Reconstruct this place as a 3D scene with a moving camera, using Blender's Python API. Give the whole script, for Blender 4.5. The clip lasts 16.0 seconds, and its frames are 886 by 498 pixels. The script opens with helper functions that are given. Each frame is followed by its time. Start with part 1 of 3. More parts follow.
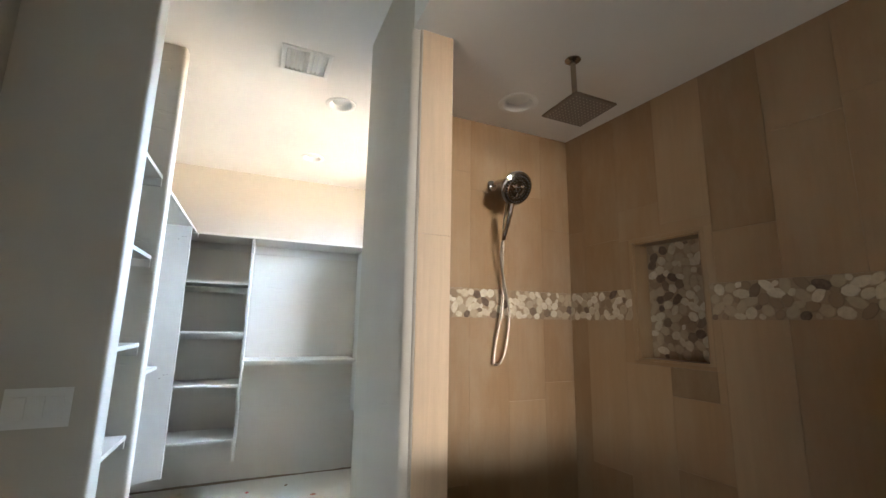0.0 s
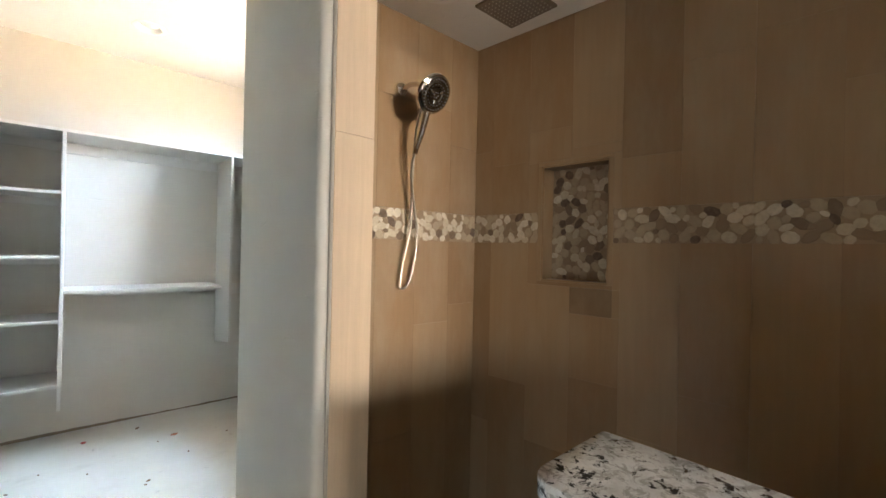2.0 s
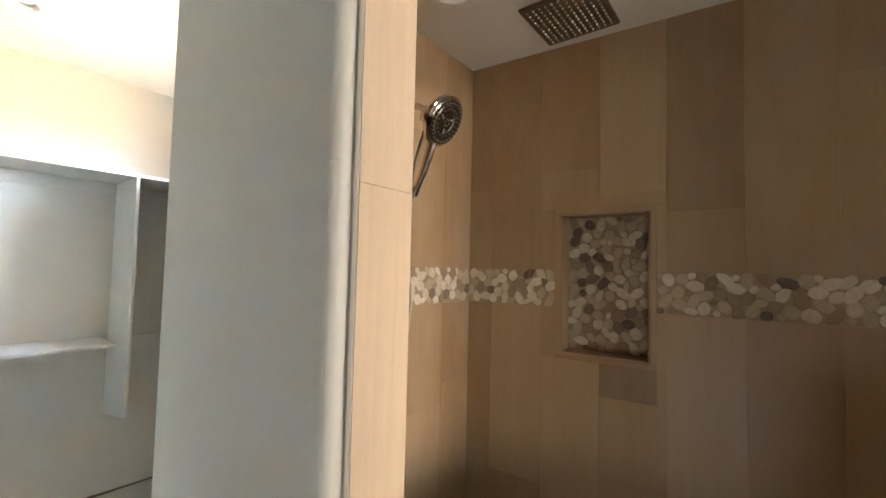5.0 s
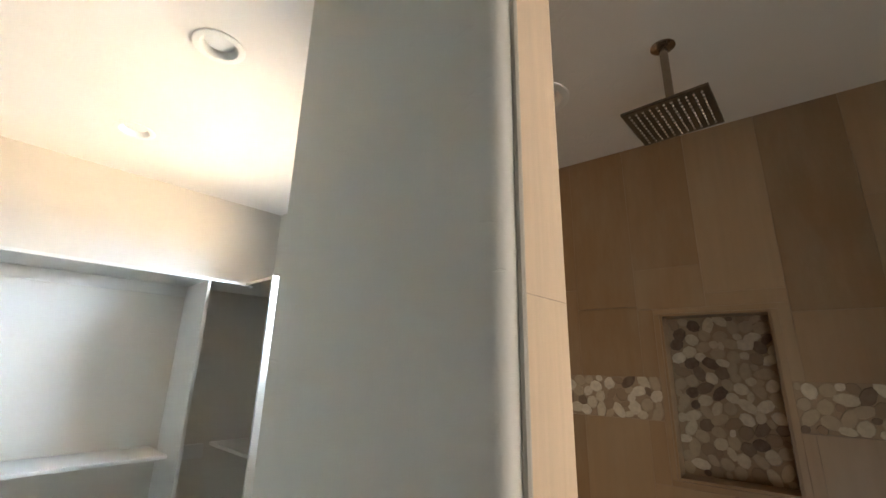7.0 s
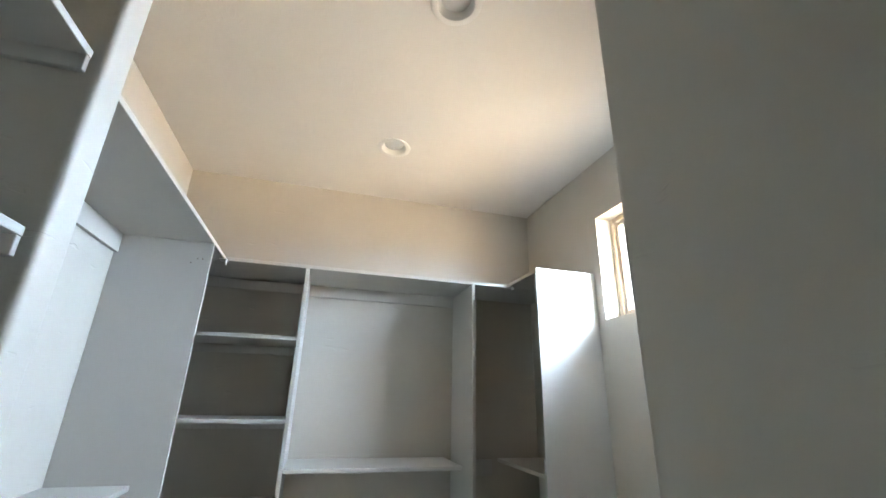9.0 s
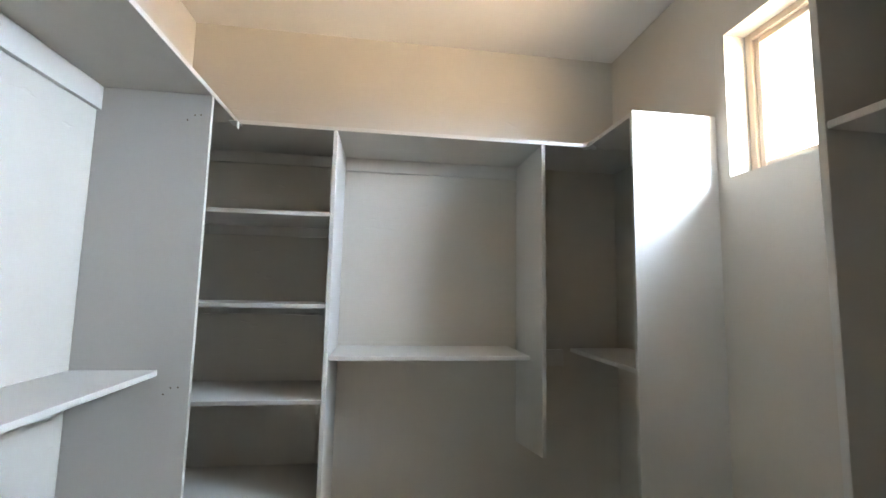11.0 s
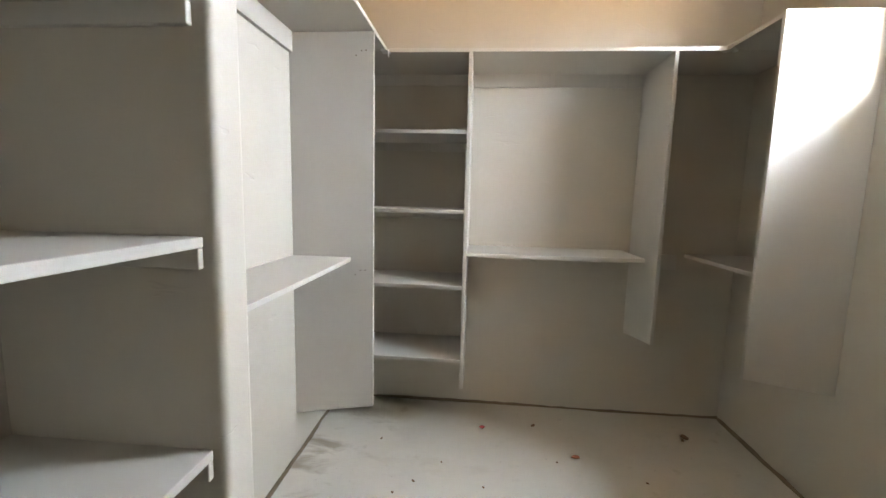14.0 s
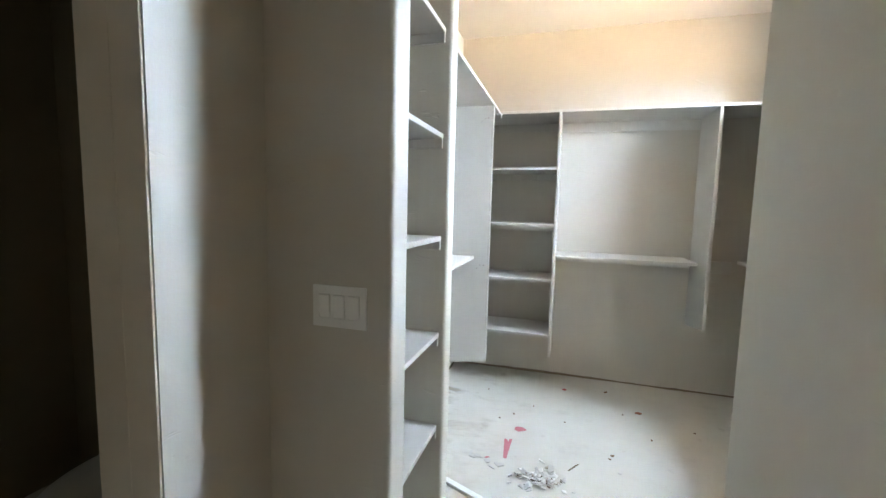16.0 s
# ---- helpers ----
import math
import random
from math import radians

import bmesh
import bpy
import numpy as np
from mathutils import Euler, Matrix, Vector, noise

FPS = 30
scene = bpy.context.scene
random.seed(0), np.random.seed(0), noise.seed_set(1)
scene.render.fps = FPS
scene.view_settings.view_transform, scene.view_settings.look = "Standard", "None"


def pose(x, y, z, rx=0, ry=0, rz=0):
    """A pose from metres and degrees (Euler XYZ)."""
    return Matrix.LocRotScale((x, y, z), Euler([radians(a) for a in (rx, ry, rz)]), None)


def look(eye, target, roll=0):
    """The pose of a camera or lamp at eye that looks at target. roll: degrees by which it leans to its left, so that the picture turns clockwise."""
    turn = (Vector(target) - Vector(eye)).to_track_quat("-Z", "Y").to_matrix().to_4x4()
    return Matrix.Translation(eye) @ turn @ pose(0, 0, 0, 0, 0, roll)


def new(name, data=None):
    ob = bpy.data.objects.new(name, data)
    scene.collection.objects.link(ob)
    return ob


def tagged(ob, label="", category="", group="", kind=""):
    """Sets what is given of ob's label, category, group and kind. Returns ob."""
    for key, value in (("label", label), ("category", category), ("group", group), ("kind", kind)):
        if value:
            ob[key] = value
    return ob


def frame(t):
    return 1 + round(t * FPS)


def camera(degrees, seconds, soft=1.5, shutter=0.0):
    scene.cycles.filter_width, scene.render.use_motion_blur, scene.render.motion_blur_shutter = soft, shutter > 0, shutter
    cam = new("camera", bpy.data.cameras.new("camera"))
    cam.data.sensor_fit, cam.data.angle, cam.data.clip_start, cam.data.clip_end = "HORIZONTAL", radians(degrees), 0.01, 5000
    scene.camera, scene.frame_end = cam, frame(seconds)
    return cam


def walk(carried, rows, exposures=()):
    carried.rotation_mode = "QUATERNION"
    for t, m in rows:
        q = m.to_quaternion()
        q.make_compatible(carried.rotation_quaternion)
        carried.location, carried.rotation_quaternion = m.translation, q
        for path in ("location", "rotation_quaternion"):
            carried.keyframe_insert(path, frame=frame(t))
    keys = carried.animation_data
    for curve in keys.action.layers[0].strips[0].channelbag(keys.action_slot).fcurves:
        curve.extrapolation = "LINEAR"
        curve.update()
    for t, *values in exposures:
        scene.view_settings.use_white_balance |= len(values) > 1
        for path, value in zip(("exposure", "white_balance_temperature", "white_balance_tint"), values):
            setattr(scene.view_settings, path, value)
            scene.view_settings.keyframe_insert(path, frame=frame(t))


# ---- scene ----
cam = camera(93.4, 16.0)
PATH = [
    (0, (0.089, 0.278, 1.351), (0.885, 2.079, 1.705), 1.0),
    (0.5, (0.059, 0.376, 1.367), (1.083, 2.075, 1.622), 1.0),
    (1, (0.049, 0.453, 1.364), (1.234, 2.056, 1.532), 1.1),
    (1.5, (0.037, 0.501, 1.354), (1.327, 2.027, 1.436), 1.3),
    (2, (0.042, 0.546, 1.342), (1.384, 2.029, 1.346), 1.2),
    (2.5, (0.094, 0.646, 1.319), (1.461, 2.105, 1.268), 1.3),
    (3, (0.186, 0.821, 1.324), (1.575, 2.258, 1.242), 1.3),
    (3.2, (0.202, 0.88, 1.341), (1.605, 2.301, 1.235), 0.9),
    (5.3, (0.121, 1.063, 1.563), (1.724, 2.247, 1.73), 1.4),
    (5.5, (0.113, 1.069, 1.6), (1.723, 2.236, 1.817), 1.4),
    (6, (0.115, 1.088, 1.659), (1.713, 2.243, 1.996), 1.3),
    (6.5, (0.104, 1.145, 1.642), (1.646, 2.337, 2.091), 1.3),
    (7, (0.066, 1.247, 1.549), (1.491, 2.544, 2.085), 1.2),
    (7.5, (0.054, 1.351, 1.477), (1.288, 2.804, 2.081), 1.3),
    (8, (0.118, 1.434, 1.432), (1.099, 3.052, 2.082), 1.2),
    (8.5, (0.144, 1.565, 1.386), (0.86, 3.305, 2.062), 1.3),
    (9, (0.144, 1.742, 1.377), (0.654, 3.557, 2.046), 1.4),
    (9.2, (0.145, 1.805, 1.379), (0.596, 3.641, 2.031), 1.4),
    (11.3, (0.284, 2.253, 1.31), (0.544, 4.233, 1.414), 1.3),
    (11.5, (0.276, 2.27, 1.303), (0.531, 4.253, 1.344), 1.4),
    (12, (0.274, 2.299, 1.277), (0.477, 4.287, 1.184), 1.3),
    (12.5, (0.24, 2.312, 1.273), (0.386, 4.298, 1.091), 1.4),
    (13, (0.213, 2.267, 1.282), (0.267, 4.252, 1.042), 1.3),
    (13.5, (0.158, 2.134, 1.3), (0.115, 4.116, 1.042), 1.3),
    (14, (0.095, 1.923, 1.324), (-0.072, 3.9, 1.073), 1.4),
    (14.5, (0.098, 1.749, 1.332), (-0.175, 3.715, 1.089), 1.4),
    (15, (0.111, 1.549, 1.325), (-0.285, 3.496, 1.095), 1.4),
    (15.5, (0.1, 1.319, 1.346), (-0.383, 3.248, 1.127), 1.5),
    (16, (0.094, 1.011, 1.359), (-0.461, 2.922, 1.16), 1.4),
]
EXPOSURES = [(0.0, 0.95, 6450, 10), (3.0, 1.15, 6750, 10), (5.5, 1.25, 6800, 10), (6.5, 1.1, 6800, 10), (7.0, 0.9, 6750, 10), (8.5, 0.2, 6700, 9), (9.2, 0.0, 6650, 9), (11.5, 0.05, 7250, 14), (13.0, 0.1, 8000, 15), (14.0, 0.15, 8500, 17), (15.0, 0.4, 7800, 14), (16.0, 0.85, 7000, 11)]
walk(cam, [(t, look(eye, target, roll)) for t, eye, target, roll in PATH], EXPOSURES)

S_END = -4.5                   # far end of the bathroom

# ---- world, sun, window light and added fill lamps ----
world = bpy.data.worlds.new("world")
scene.world = world
world.use_nodes = True
wn = world.node_tree.nodes
sky = wn.new("ShaderNodeTexSky")
sky.sky_type, sky.sun_disc = "NISHITA", False
sky.sun_elevation, sky.sun_rotation = radians(58), radians(200)
world.node_tree.links.new(sky.outputs[0], wn["Background"].inputs[0])
wn["Background"].inputs[1].default_value = 0.12

sun = new("sun", bpy.data.lights.new("sun", "SUN"))
sun.data.energy, sun.data.angle, sun.data.color = 4.5, radians(0.5), (1.0, 0.95, 0.88)
sun.matrix_world = look((0, 0, 0), (0.18, 0.5, -0.85))


def window_light(name, eye, target, width, height, watts, color):
    ob = new(name, bpy.data.lights.new(name, "AREA"))
    ob.data.shape, ob.data.size, ob.data.size_y = "RECTANGLE", width, height
    ob.data.energy, ob.data.color = watts, color
    ob.matrix_world = look(eye, target)
    return ob


window_light("closet_window_sky", (3.4, 4.5, 3.35), (0.0, 4.5, 2.2), 3.8, 3.0, 6200, (0.52, 0.72, 1.0))
# added lamp outside the window, aimed to brighten the hall's west wall strip
window_light("closet_window_sky_north", (3.2, 4.8, 2.65), (-0.75, 1.8, 1.5), 0.9, 1.2, 330, (0.52, 0.72, 1.0))
window_light("closet_window_sky_south", (3.4, 1.6, 2.9), (0.5, 4.4, 1.6), 1.8, 1.5, 1380, (0.54, 0.73, 1.0))
window_light("closet_window_ground_south", (3.6, 0.9, 1.15), (0.4, 4.5, 2.4), 3.0, 1.5, 850, (1.0, 0.79, 0.57))
window_light("closet_window_ground", (4.0, 3.36, 0.12), (1.66, 3.36, 2.08), 4.8, 2.6, 620, (1.0, 0.79, 0.57))
window_light("closet_window_ground_far", (6.2, 3.30, 0.85), (1.66, 3.36, 2.08), 5.0, 1.8, 2050, (1.0, 0.85, 0.68))
# unseen source made up at the bathroom's far end: warm below, cool above
for name, z, tall, watts, color in (("bath_window_ground", 1.57, 0.40, 36, (1.0, 0.88, 0.77)), ("bath_window_sky", 1.92, 0.29, 26, (0.84, 0.91, 1.0))):
    bath_fill = window_light(name, (0.36, S_END + 0.07, z), (1.0, 2.0, 1.45), 1.36, tall, watts, color)
    bath_fill.data.spread = radians(95)   # narrowed, as if from an opening deep in its wall
# added fill from an unseen opening, cools and brightens the wing wall
window_light("hall_window_sky", (-0.80, 0.57, 0.50), (0.0, 0.57, 0.50), 0.55, 0.66, 3.0, (0.72, 0.88, 1.0))


# ---- materials ----
def material(name, rough=0.6, metal=0.0):
    m = bpy.data.materials.new(name)
    m.use_nodes = True
    n, l = m.node_tree.nodes, m.node_tree.links
    b = n["Principled BSDF"]
    b.inputs["Roughness"].default_value, b.inputs["Metallic"].default_value = rough, metal
    return m, n, l, b


def coords(n, l, scale=(1, 1, 1), kind="Object"):
    tc, mp = n.new("ShaderNodeTexCoord"), n.new("ShaderNodeMapping")
    mp.inputs["Scale"].default_value = scale
    if kind == "World":
        g = n.new("ShaderNodeNewGeometry")
        l.new(g.outputs["Position"], mp.inputs["Vector"])
    else:
        l.new(tc.outputs[kind], mp.inputs["Vector"])
    return mp.outputs[0]


def noise_tex(n, l, vec, scale, detail=4, rough=0.6, distortion=0.0):
    t = n.new("ShaderNodeTexNoise")
    t.inputs["Scale"].default_value, t.inputs["Detail"].default_value = scale, detail
    t.inputs["Roughness"].default_value, t.inputs["Distortion"].default_value = rough, distortion
    l.new(vec, t.inputs["Vector"])
    return t.outputs[0]


def ramp(n, l, fac, stops, mode="LINEAR"):
    r = n.new("ShaderNodeValToRGB")
    r.color_ramp.interpolation = mode
    e = r.color_ramp.elements
    while len(e) < len(stops):
        e.new(0.5)
    for el, (p, c) in zip(e, stops):
        el.position, el.color = p, (*c, 1)
    l.new(fac, r.inputs[0])
    return r.outputs[0]


def mix(n, l, fac, a, b, blend="MIX"):
    x = n.new("ShaderNodeMix")
    x.data_type, x.blend_type = "RGBA", blend
    for sock, v in ((x.inputs[0], fac), (x.inputs[6], a), (x.inputs[7], b)):
        if isinstance(v, (int, float)):
            sock.default_value = v
        elif isinstance(v, tuple):
            sock.default_value = (*v, 1)
        else:
            l.new(v, sock)
    return x.outputs[2]


def bump(n, l, b, height, strength, distance, after=None):
    k = n.new("ShaderNodeBump")
    k.inputs["Strength"].default_value, k.inputs["Distance"].default_value = strength, distance
    l.new(height, k.inputs["Height"])
    if after:
        l.new(after, k.inputs["Normal"])
    l.new(k.outputs[0], b.inputs["Normal"])
    return k.outputs[0]


def painted(name, low, high, rough=0.6, grain=220, relief=0.25, trowel=0.0, dents=0.0):
    """Rolled paint on board: faint large unevenness, fine stipple, and trowel marks for a ceiling."""
    m, n, l, b = material(name, rough)
    v = coords(n, l, kind="World")
    big = noise_tex(n, l, v, 1.6, 5)
    col = ramp(n, l, big, [(0.3, low), (0.7, high)])
    l.new(col, b.inputs["Base Color"])
    first = bump(n, l, b, noise_tex(n, l, v, grain, 2), relief, 0.0006)
    if dents:
        d = ramp(n, l, noise_tex(n, l, coords(n, l, (9, 9, 30), "World"), 1.0, 3, 0.5, 0.4), [(0.68, (1, 1, 1)), (0.72, (0, 0, 0))])
        first = bump(n, l, b, d, dents, 0.002, first)
    if trowel:
        t = noise_tex(n, l, v, 9.0, 4, 0.55, 1.2)
        where = ramp(n, l, noise_tex(n, l, v, 1.4, 2), [(0.50, (0, 0, 0)), (0.64, (1, 1, 1))])
        ridge = ramp(n, l, t, [(0.53, (0, 0, 0)), (0.56, (1, 1, 1)), (0.60, (0.35, 0.35, 0.35)), (0.70, (0, 0, 0))])
        bump(n, l, b, mix(n, l, 1.0, ridge, where, "MULTIPLY"), trowel, 0.003, first)
    return m


WALL = painted("wall_paint", (0.515, 0.472, 0.402), (0.555, 0.512, 0.442), 0.62, 160, 0.4, 0.0, 0.35)
CEIL = painted("ceiling_paint", (0.75, 0.725, 0.685), (0.80, 0.775, 0.735), 0.7, 120, 0.4, 0.34)
SHELF = painted("shelf_paint", (0.535, 0.508, 0.462), (0.58, 0.553, 0.507), 0.42, 300, 0.2)
TRIM = painted("trim_paint", (0.78, 0.78, 0.76), (0.82, 0.82, 0.80), 0.4, 300, 0.1)
PLASTIC = painted("white_plastic", (0.78, 0.77, 0.74), (0.80, 0.79, 0.76), 0.35, 400, 0.02)
LENS = painted("lamp_lens", (0.76, 0.755, 0.75), (0.78, 0.775, 0.77), 0.4, 400, 0.02)
NOZZLE = painted("pale_rubber", (0.30, 0.27, 0.22), (0.35, 0.31, 0.26), 0.6, 400, 0.02)
VINYL = painted("tan_vinyl", (0.60, 0.49, 0.37), (0.65, 0.54, 0.42), 0.45, 300, 0.05)
CERAMIC = painted("toilet_ceramic", (0.78, 0.77, 0.74), (0.80, 0.79, 0.76), 0.15, 300, 0.0)
RED = painted("red_scrap", (0.34, 0.03, 0.035), (0.46, 0.05, 0.05), 0.6, 200, 0.3)
PINK = painted("faded_red_tape", (0.50, 0.12, 0.14), (0.62, 0.24, 0.26), 0.6, 60, 0.3)
RUST = painted("rust_scrap", (0.34, 0.12, 0.06), (0.45, 0.18, 0.10), 0.8, 200, 0.3)
BROWN = painted("brown_scrap", (0.16, 0.09, 0.05), (0.24, 0.14, 0.08), 0.8, 200, 0.3)
CHIP = painted("drywall_chip", (0.42, 0.39, 0.35), (0.66, 0.64, 0.60), 0.9, 200, 0.6)
DARK = painted("dark_gap", (0.15, 0.11, 0.075), (0.26, 0.20, 0.14), 0.9, 60, 0.5)
JAMB = painted("raw_jamb", (0.70, 0.62, 0.52), (0.78, 0.70, 0.60), 0.7, 90, 0.3)


def rubble_material():
    m, n, l, b = material("plaster_rubble", 0.9)
    g = n.new("ShaderNodeNewGeometry")
    l.new(ramp(n, l, g.outputs["Random Per Island"], [(0.0, (0.70, 0.68, 0.64)), (0.45, (0.78, 0.76, 0.72)), (0.78, (0.50, 0.44, 0.36)), (0.90, (0.14, 0.11, 0.08))], "CONSTANT"), b.inputs["Base Color"])
    bump(n, l, b, noise_tex(n, l, coords(n, l), 150, 3), 0.4, 0.001)
    return m


RUBBLE = rubble_material()


def chrome_material(name, col, rough):
    m, n, l, b = material(name, rough, 1.0)
    v = coords(n, l)
    l.new(ramp(n, l, noise_tex(n, l, v, 40, 2), [(0.3, col), (0.7, tuple(c * 1.12 for c in col))]), b.inputs["Base Color"])
    return m


NICKEL = chrome_material("brushed_nickel", (0.36, 0.30, 0.235), 0.20)
CHROME = chrome_material("polished_chrome", (0.62, 0.58, 0.54), 0.10)
# chrome whose dark brown reflections are put into the base colour
FACE = chrome_material("chrome_dark_reflections", (0.19, 0.16, 0.125), 0.20)
PLATE = chrome_material("dark_nickel", (0.20, 0.165, 0.125), 0.30)
DARK_RUBBER = painted("dark_rubber", (0.12, 0.105, 0.09), (0.16, 0.14, 0.12), 0.5, 300, 0.1)
HOSE = chrome_material("steel_hose", (0.42, 0.37, 0.31), 0.30)
RUBBER = painted("grey_rubber", (0.30, 0.28, 0.26), (0.36, 0.34, 0.31), 0.6, 300, 0.1)


def floor_material():
    m, n, l, b = material("dusty_subfloor", 0.8)
    v = coords(n, l, kind="World")
    base = ramp(n, l, noise_tex(n, l, v, 1.3, 6, 0.65), [(0.3, (0.55, 0.515, 0.445)), (0.7, (0.63, 0.595, 0.53))])
    stain = ramp(n, l, noise_tex(n, l, coords(n, l, (2.6, 3.4, 1), "World"), 1.2, 5, 0.65), [(0.58, (0, 0, 0)), (0.72, (1, 1, 1))])
    col = mix(n, l, mix(n, l, 0.22, (0, 0, 0), stain), base, (0.33, 0.29, 0.23))
    speck = ramp(n, l, noise_tex(n, l, v, 75, 2, 0.5), [(0.70, (0, 0, 0)), (0.74, (1, 1, 1))])
    col = mix(n, l, mix(n, l, 0.5, (0, 0, 0), speck), col, (0.36, 0.32, 0.27))
    # grubby smears along the west side and scattered patches
    west = n.new("ShaderNodeSeparateXYZ")
    l.new(v, west.inputs[0])
    span = n.new("ShaderNodeMapRange")
    span.inputs["From Min"].default_value, span.inputs["From Max"].default_value = -0.15, -0.70
    l.new(west.outputs[0], span.inputs["Value"])
    smear = ramp(n, l, noise_tex(n, l, coords(n, l, (3.0, 7.0, 1), "World"), 1.1, 4, 0.6, 0.5), [(0.52, (0, 0, 0)), (0.70, (0.80, 0.80, 0.80))])
    col = mix(n, l, mix(n, l, 1.0, smear, span.outputs[0], "MULTIPLY"), col, (0.26, 0.21, 0.145))
    patch = ramp(n, l, noise_tex(n, l, v, 7.0, 3, 0.5), [(0.66, (0, 0, 0)), (0.76, (0.5, 0.5, 0.5))])
    col = mix(n, l, patch, col, (0.36, 0.31, 0.24))
    l.new(col, b.inputs["Base Color"])
    bump(n, l, b, noise_tex(n, l, v, 60, 6), 0.35, 0.002)
    return m


FLOOR = floor_material()


def tile_material(name, tones, rough=0.38):
    """Wood-look porcelain: one tone a plank, with fine streaks along its length."""
    m, n, l, b = material(name, rough)
    info = n.new("ShaderNodeObjectInfo")
    tone = ramp(n, l, info.outputs["Random"], [(i / (len(tones) - 1), c) for i, c in enumerate(tones)])
    shift = n.new("ShaderNodeVectorMath")
    shift.operation = "ADD"
    sc = n.new("ShaderNodeVectorMath")
    sc.operation = "SCALE"
    l.new(info.outputs["Location"], sc.inputs[0])
    sc.inputs[3].default_value = 3.7
    l.new(coords(n, l, (26, 26, 1.2)), shift.inputs[0])
    l.new(sc.outputs[0], shift.inputs[1])
    streak = noise_tex(n, l, shift.outputs[0], 2.0, 6, 0.6, 0.3)
    col = mix(n, l, ramp(n, l, streak, [(0.30, (0.16, 0.16, 0.16)), (0.70, (0, 0, 0))]), tone, (0.155, 0.11, 0.06))
    cloud = noise_tex(n, l, coords(n, l, (6, 6, 2.2), "World"), 1.0, 5, 0.65)
    col = mix(n, l, ramp(n, l, cloud, [(0.42, (0, 0, 0)), (0.72, (0.34, 0.34, 0.34))]), col, (0.40, 0.325, 0.225))
    l.new(col, b.inputs["Base Color"])
    bump(n, l, b, streak, 0.10, 0.001)
    return m


TILE = tile_material("tan_plank_tile", [(0.272, 0.160, 0.075), (0.335, 0.212, 0.108), (0.296, 0.179, 0.086), (0.360, 0.236, 0.126), (0.310, 0.190, 0.093), (0.280, 0.167, 0.077)])
TILE_LIGHT = tile_material("light_tan_plank_tile", [(0.352, 0.232, 0.125), (0.375, 0.252, 0.140)])
TILE_MID = tile_material("dull_plank_tile", [(0.258, 0.158, 0.074), (0.270, 0.166, 0.079)])
TILE_DARK = tile_material("brown_plank_tile", [(0.195, 0.122, 0.060), (0.21, 0.132, 0.066)])
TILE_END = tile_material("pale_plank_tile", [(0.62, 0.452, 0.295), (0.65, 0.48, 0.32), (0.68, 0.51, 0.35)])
METAL_EDGE = painted("beige_edge_trim", (0.40, 0.35, 0.28), (0.44, 0.39, 0.32), 0.5, 200, 0.1)
# on the unseen bathroom walls this dark tone is chosen to cut bounce
OLIVE = painted("dark_olive_brown", (0.20, 0.165, 0.10), (0.25, 0.205, 0.13), 0.8, 160, 0.3)
GROUT = painted("tan_grout", (0.245, 0.155, 0.085), (0.275, 0.178, 0.100), 0.85, 200, 0.4)
BEDDING = painted("pebble_grout", (0.30, 0.215, 0.135), (0.36, 0.265, 0.172), 0.85, 40, 0.5)


def pebble_material():
    m, n, l, b = material("river_pebble", 0.6)
    info = n.new("ShaderNodeObjectInfo")
    tone = ramp(n, l, info.outputs["Random"], [
        (0.0, (0.54, 0.455, 0.32)), (0.18, (0.42, 0.325, 0.21)), (0.36, (0.60, 0.515, 0.38)), (0.52, (0.25, 0.172, 0.10)),
        (0.68, (0.105, 0.062, 0.035)), (0.74, (0.40, 0.31, 0.205)), (0.88, (0.17, 0.108, 0.062)), (0.94, (0.64, 0.56, 0.43))], "CONSTANT")
    v = coords(n, l, kind="World")
    col = mix(n, l, ramp(n, l, noise_tex(n, l, v, 60, 4), [(0.4, (0, 0, 0)), (0.7, (0.35, 0.35, 0.35))]), tone, (0.26, 0.20, 0.14))
    l.new(col, b.inputs["Base Color"])
    bump(n, l, b, noise_tex(n, l, v, 150, 3), 0.2, 0.001)
    return m


PEBBLE = pebble_material()


def granite_material():
    m, n, l, b = material("speckled_granite", 0.12)
    v = coords(n, l, kind="World")
    w = noise_tex(n, l, v, 52, 5, 0.66, 0.5)
    base = ramp(n, l, noise_tex(n, l, v, 12, 5, 0.7), [(0.3, (0.56, 0.54, 0.50)), (0.55, (0.80, 0.79, 0.76)), (0.8, (0.66, 0.60, 0.50))])
    grey = ramp(n, l, noise_tex(n, l, v, 40, 6, 0.75, 1.0), [(0.50, (0, 0, 0)), (0.57, (1, 1, 1))])
    col = mix(n, l, mix(n, l, 0.72, (0, 0, 0), grey), base, (0.33, 0.31, 0.27))
    black = ramp(n, l, w, [(0.56, (0, 0, 0)), (0.60, (1, 1, 1))])
    l.new(mix(n, l, black, col, (0.045, 0.042, 0.038)), b.inputs["Base Color"])
    return m


GRANITE = granite_material()


def ground_material():
    m, n, l, b = material("desert_soil", 0.95)
    v = coords(n, l, kind="World")
    l.new(ramp(n, l, noise_tex(n, l, v, 0.7, 6), [(0.3, (0.42, 0.33, 0.23)), (0.7, (0.52, 0.42, 0.31))]), b.inputs["Base Color"])
    bump(n, l, b, noise_tex(n, l, v, 12, 5), 0.5, 0.02)
    return m


SOIL = ground_material()


def glass_material():
    m, n, l, b = material("clear_glass", 0.0)
    out = n["Material Output"]
    mixer, tr, gl = n.new("ShaderNodeMixShader"), n.new("ShaderNodeBsdfTransparent"), n.new("ShaderNodeBsdfGlossy")
    gl.inputs["Roughness"].default_value = 0.02
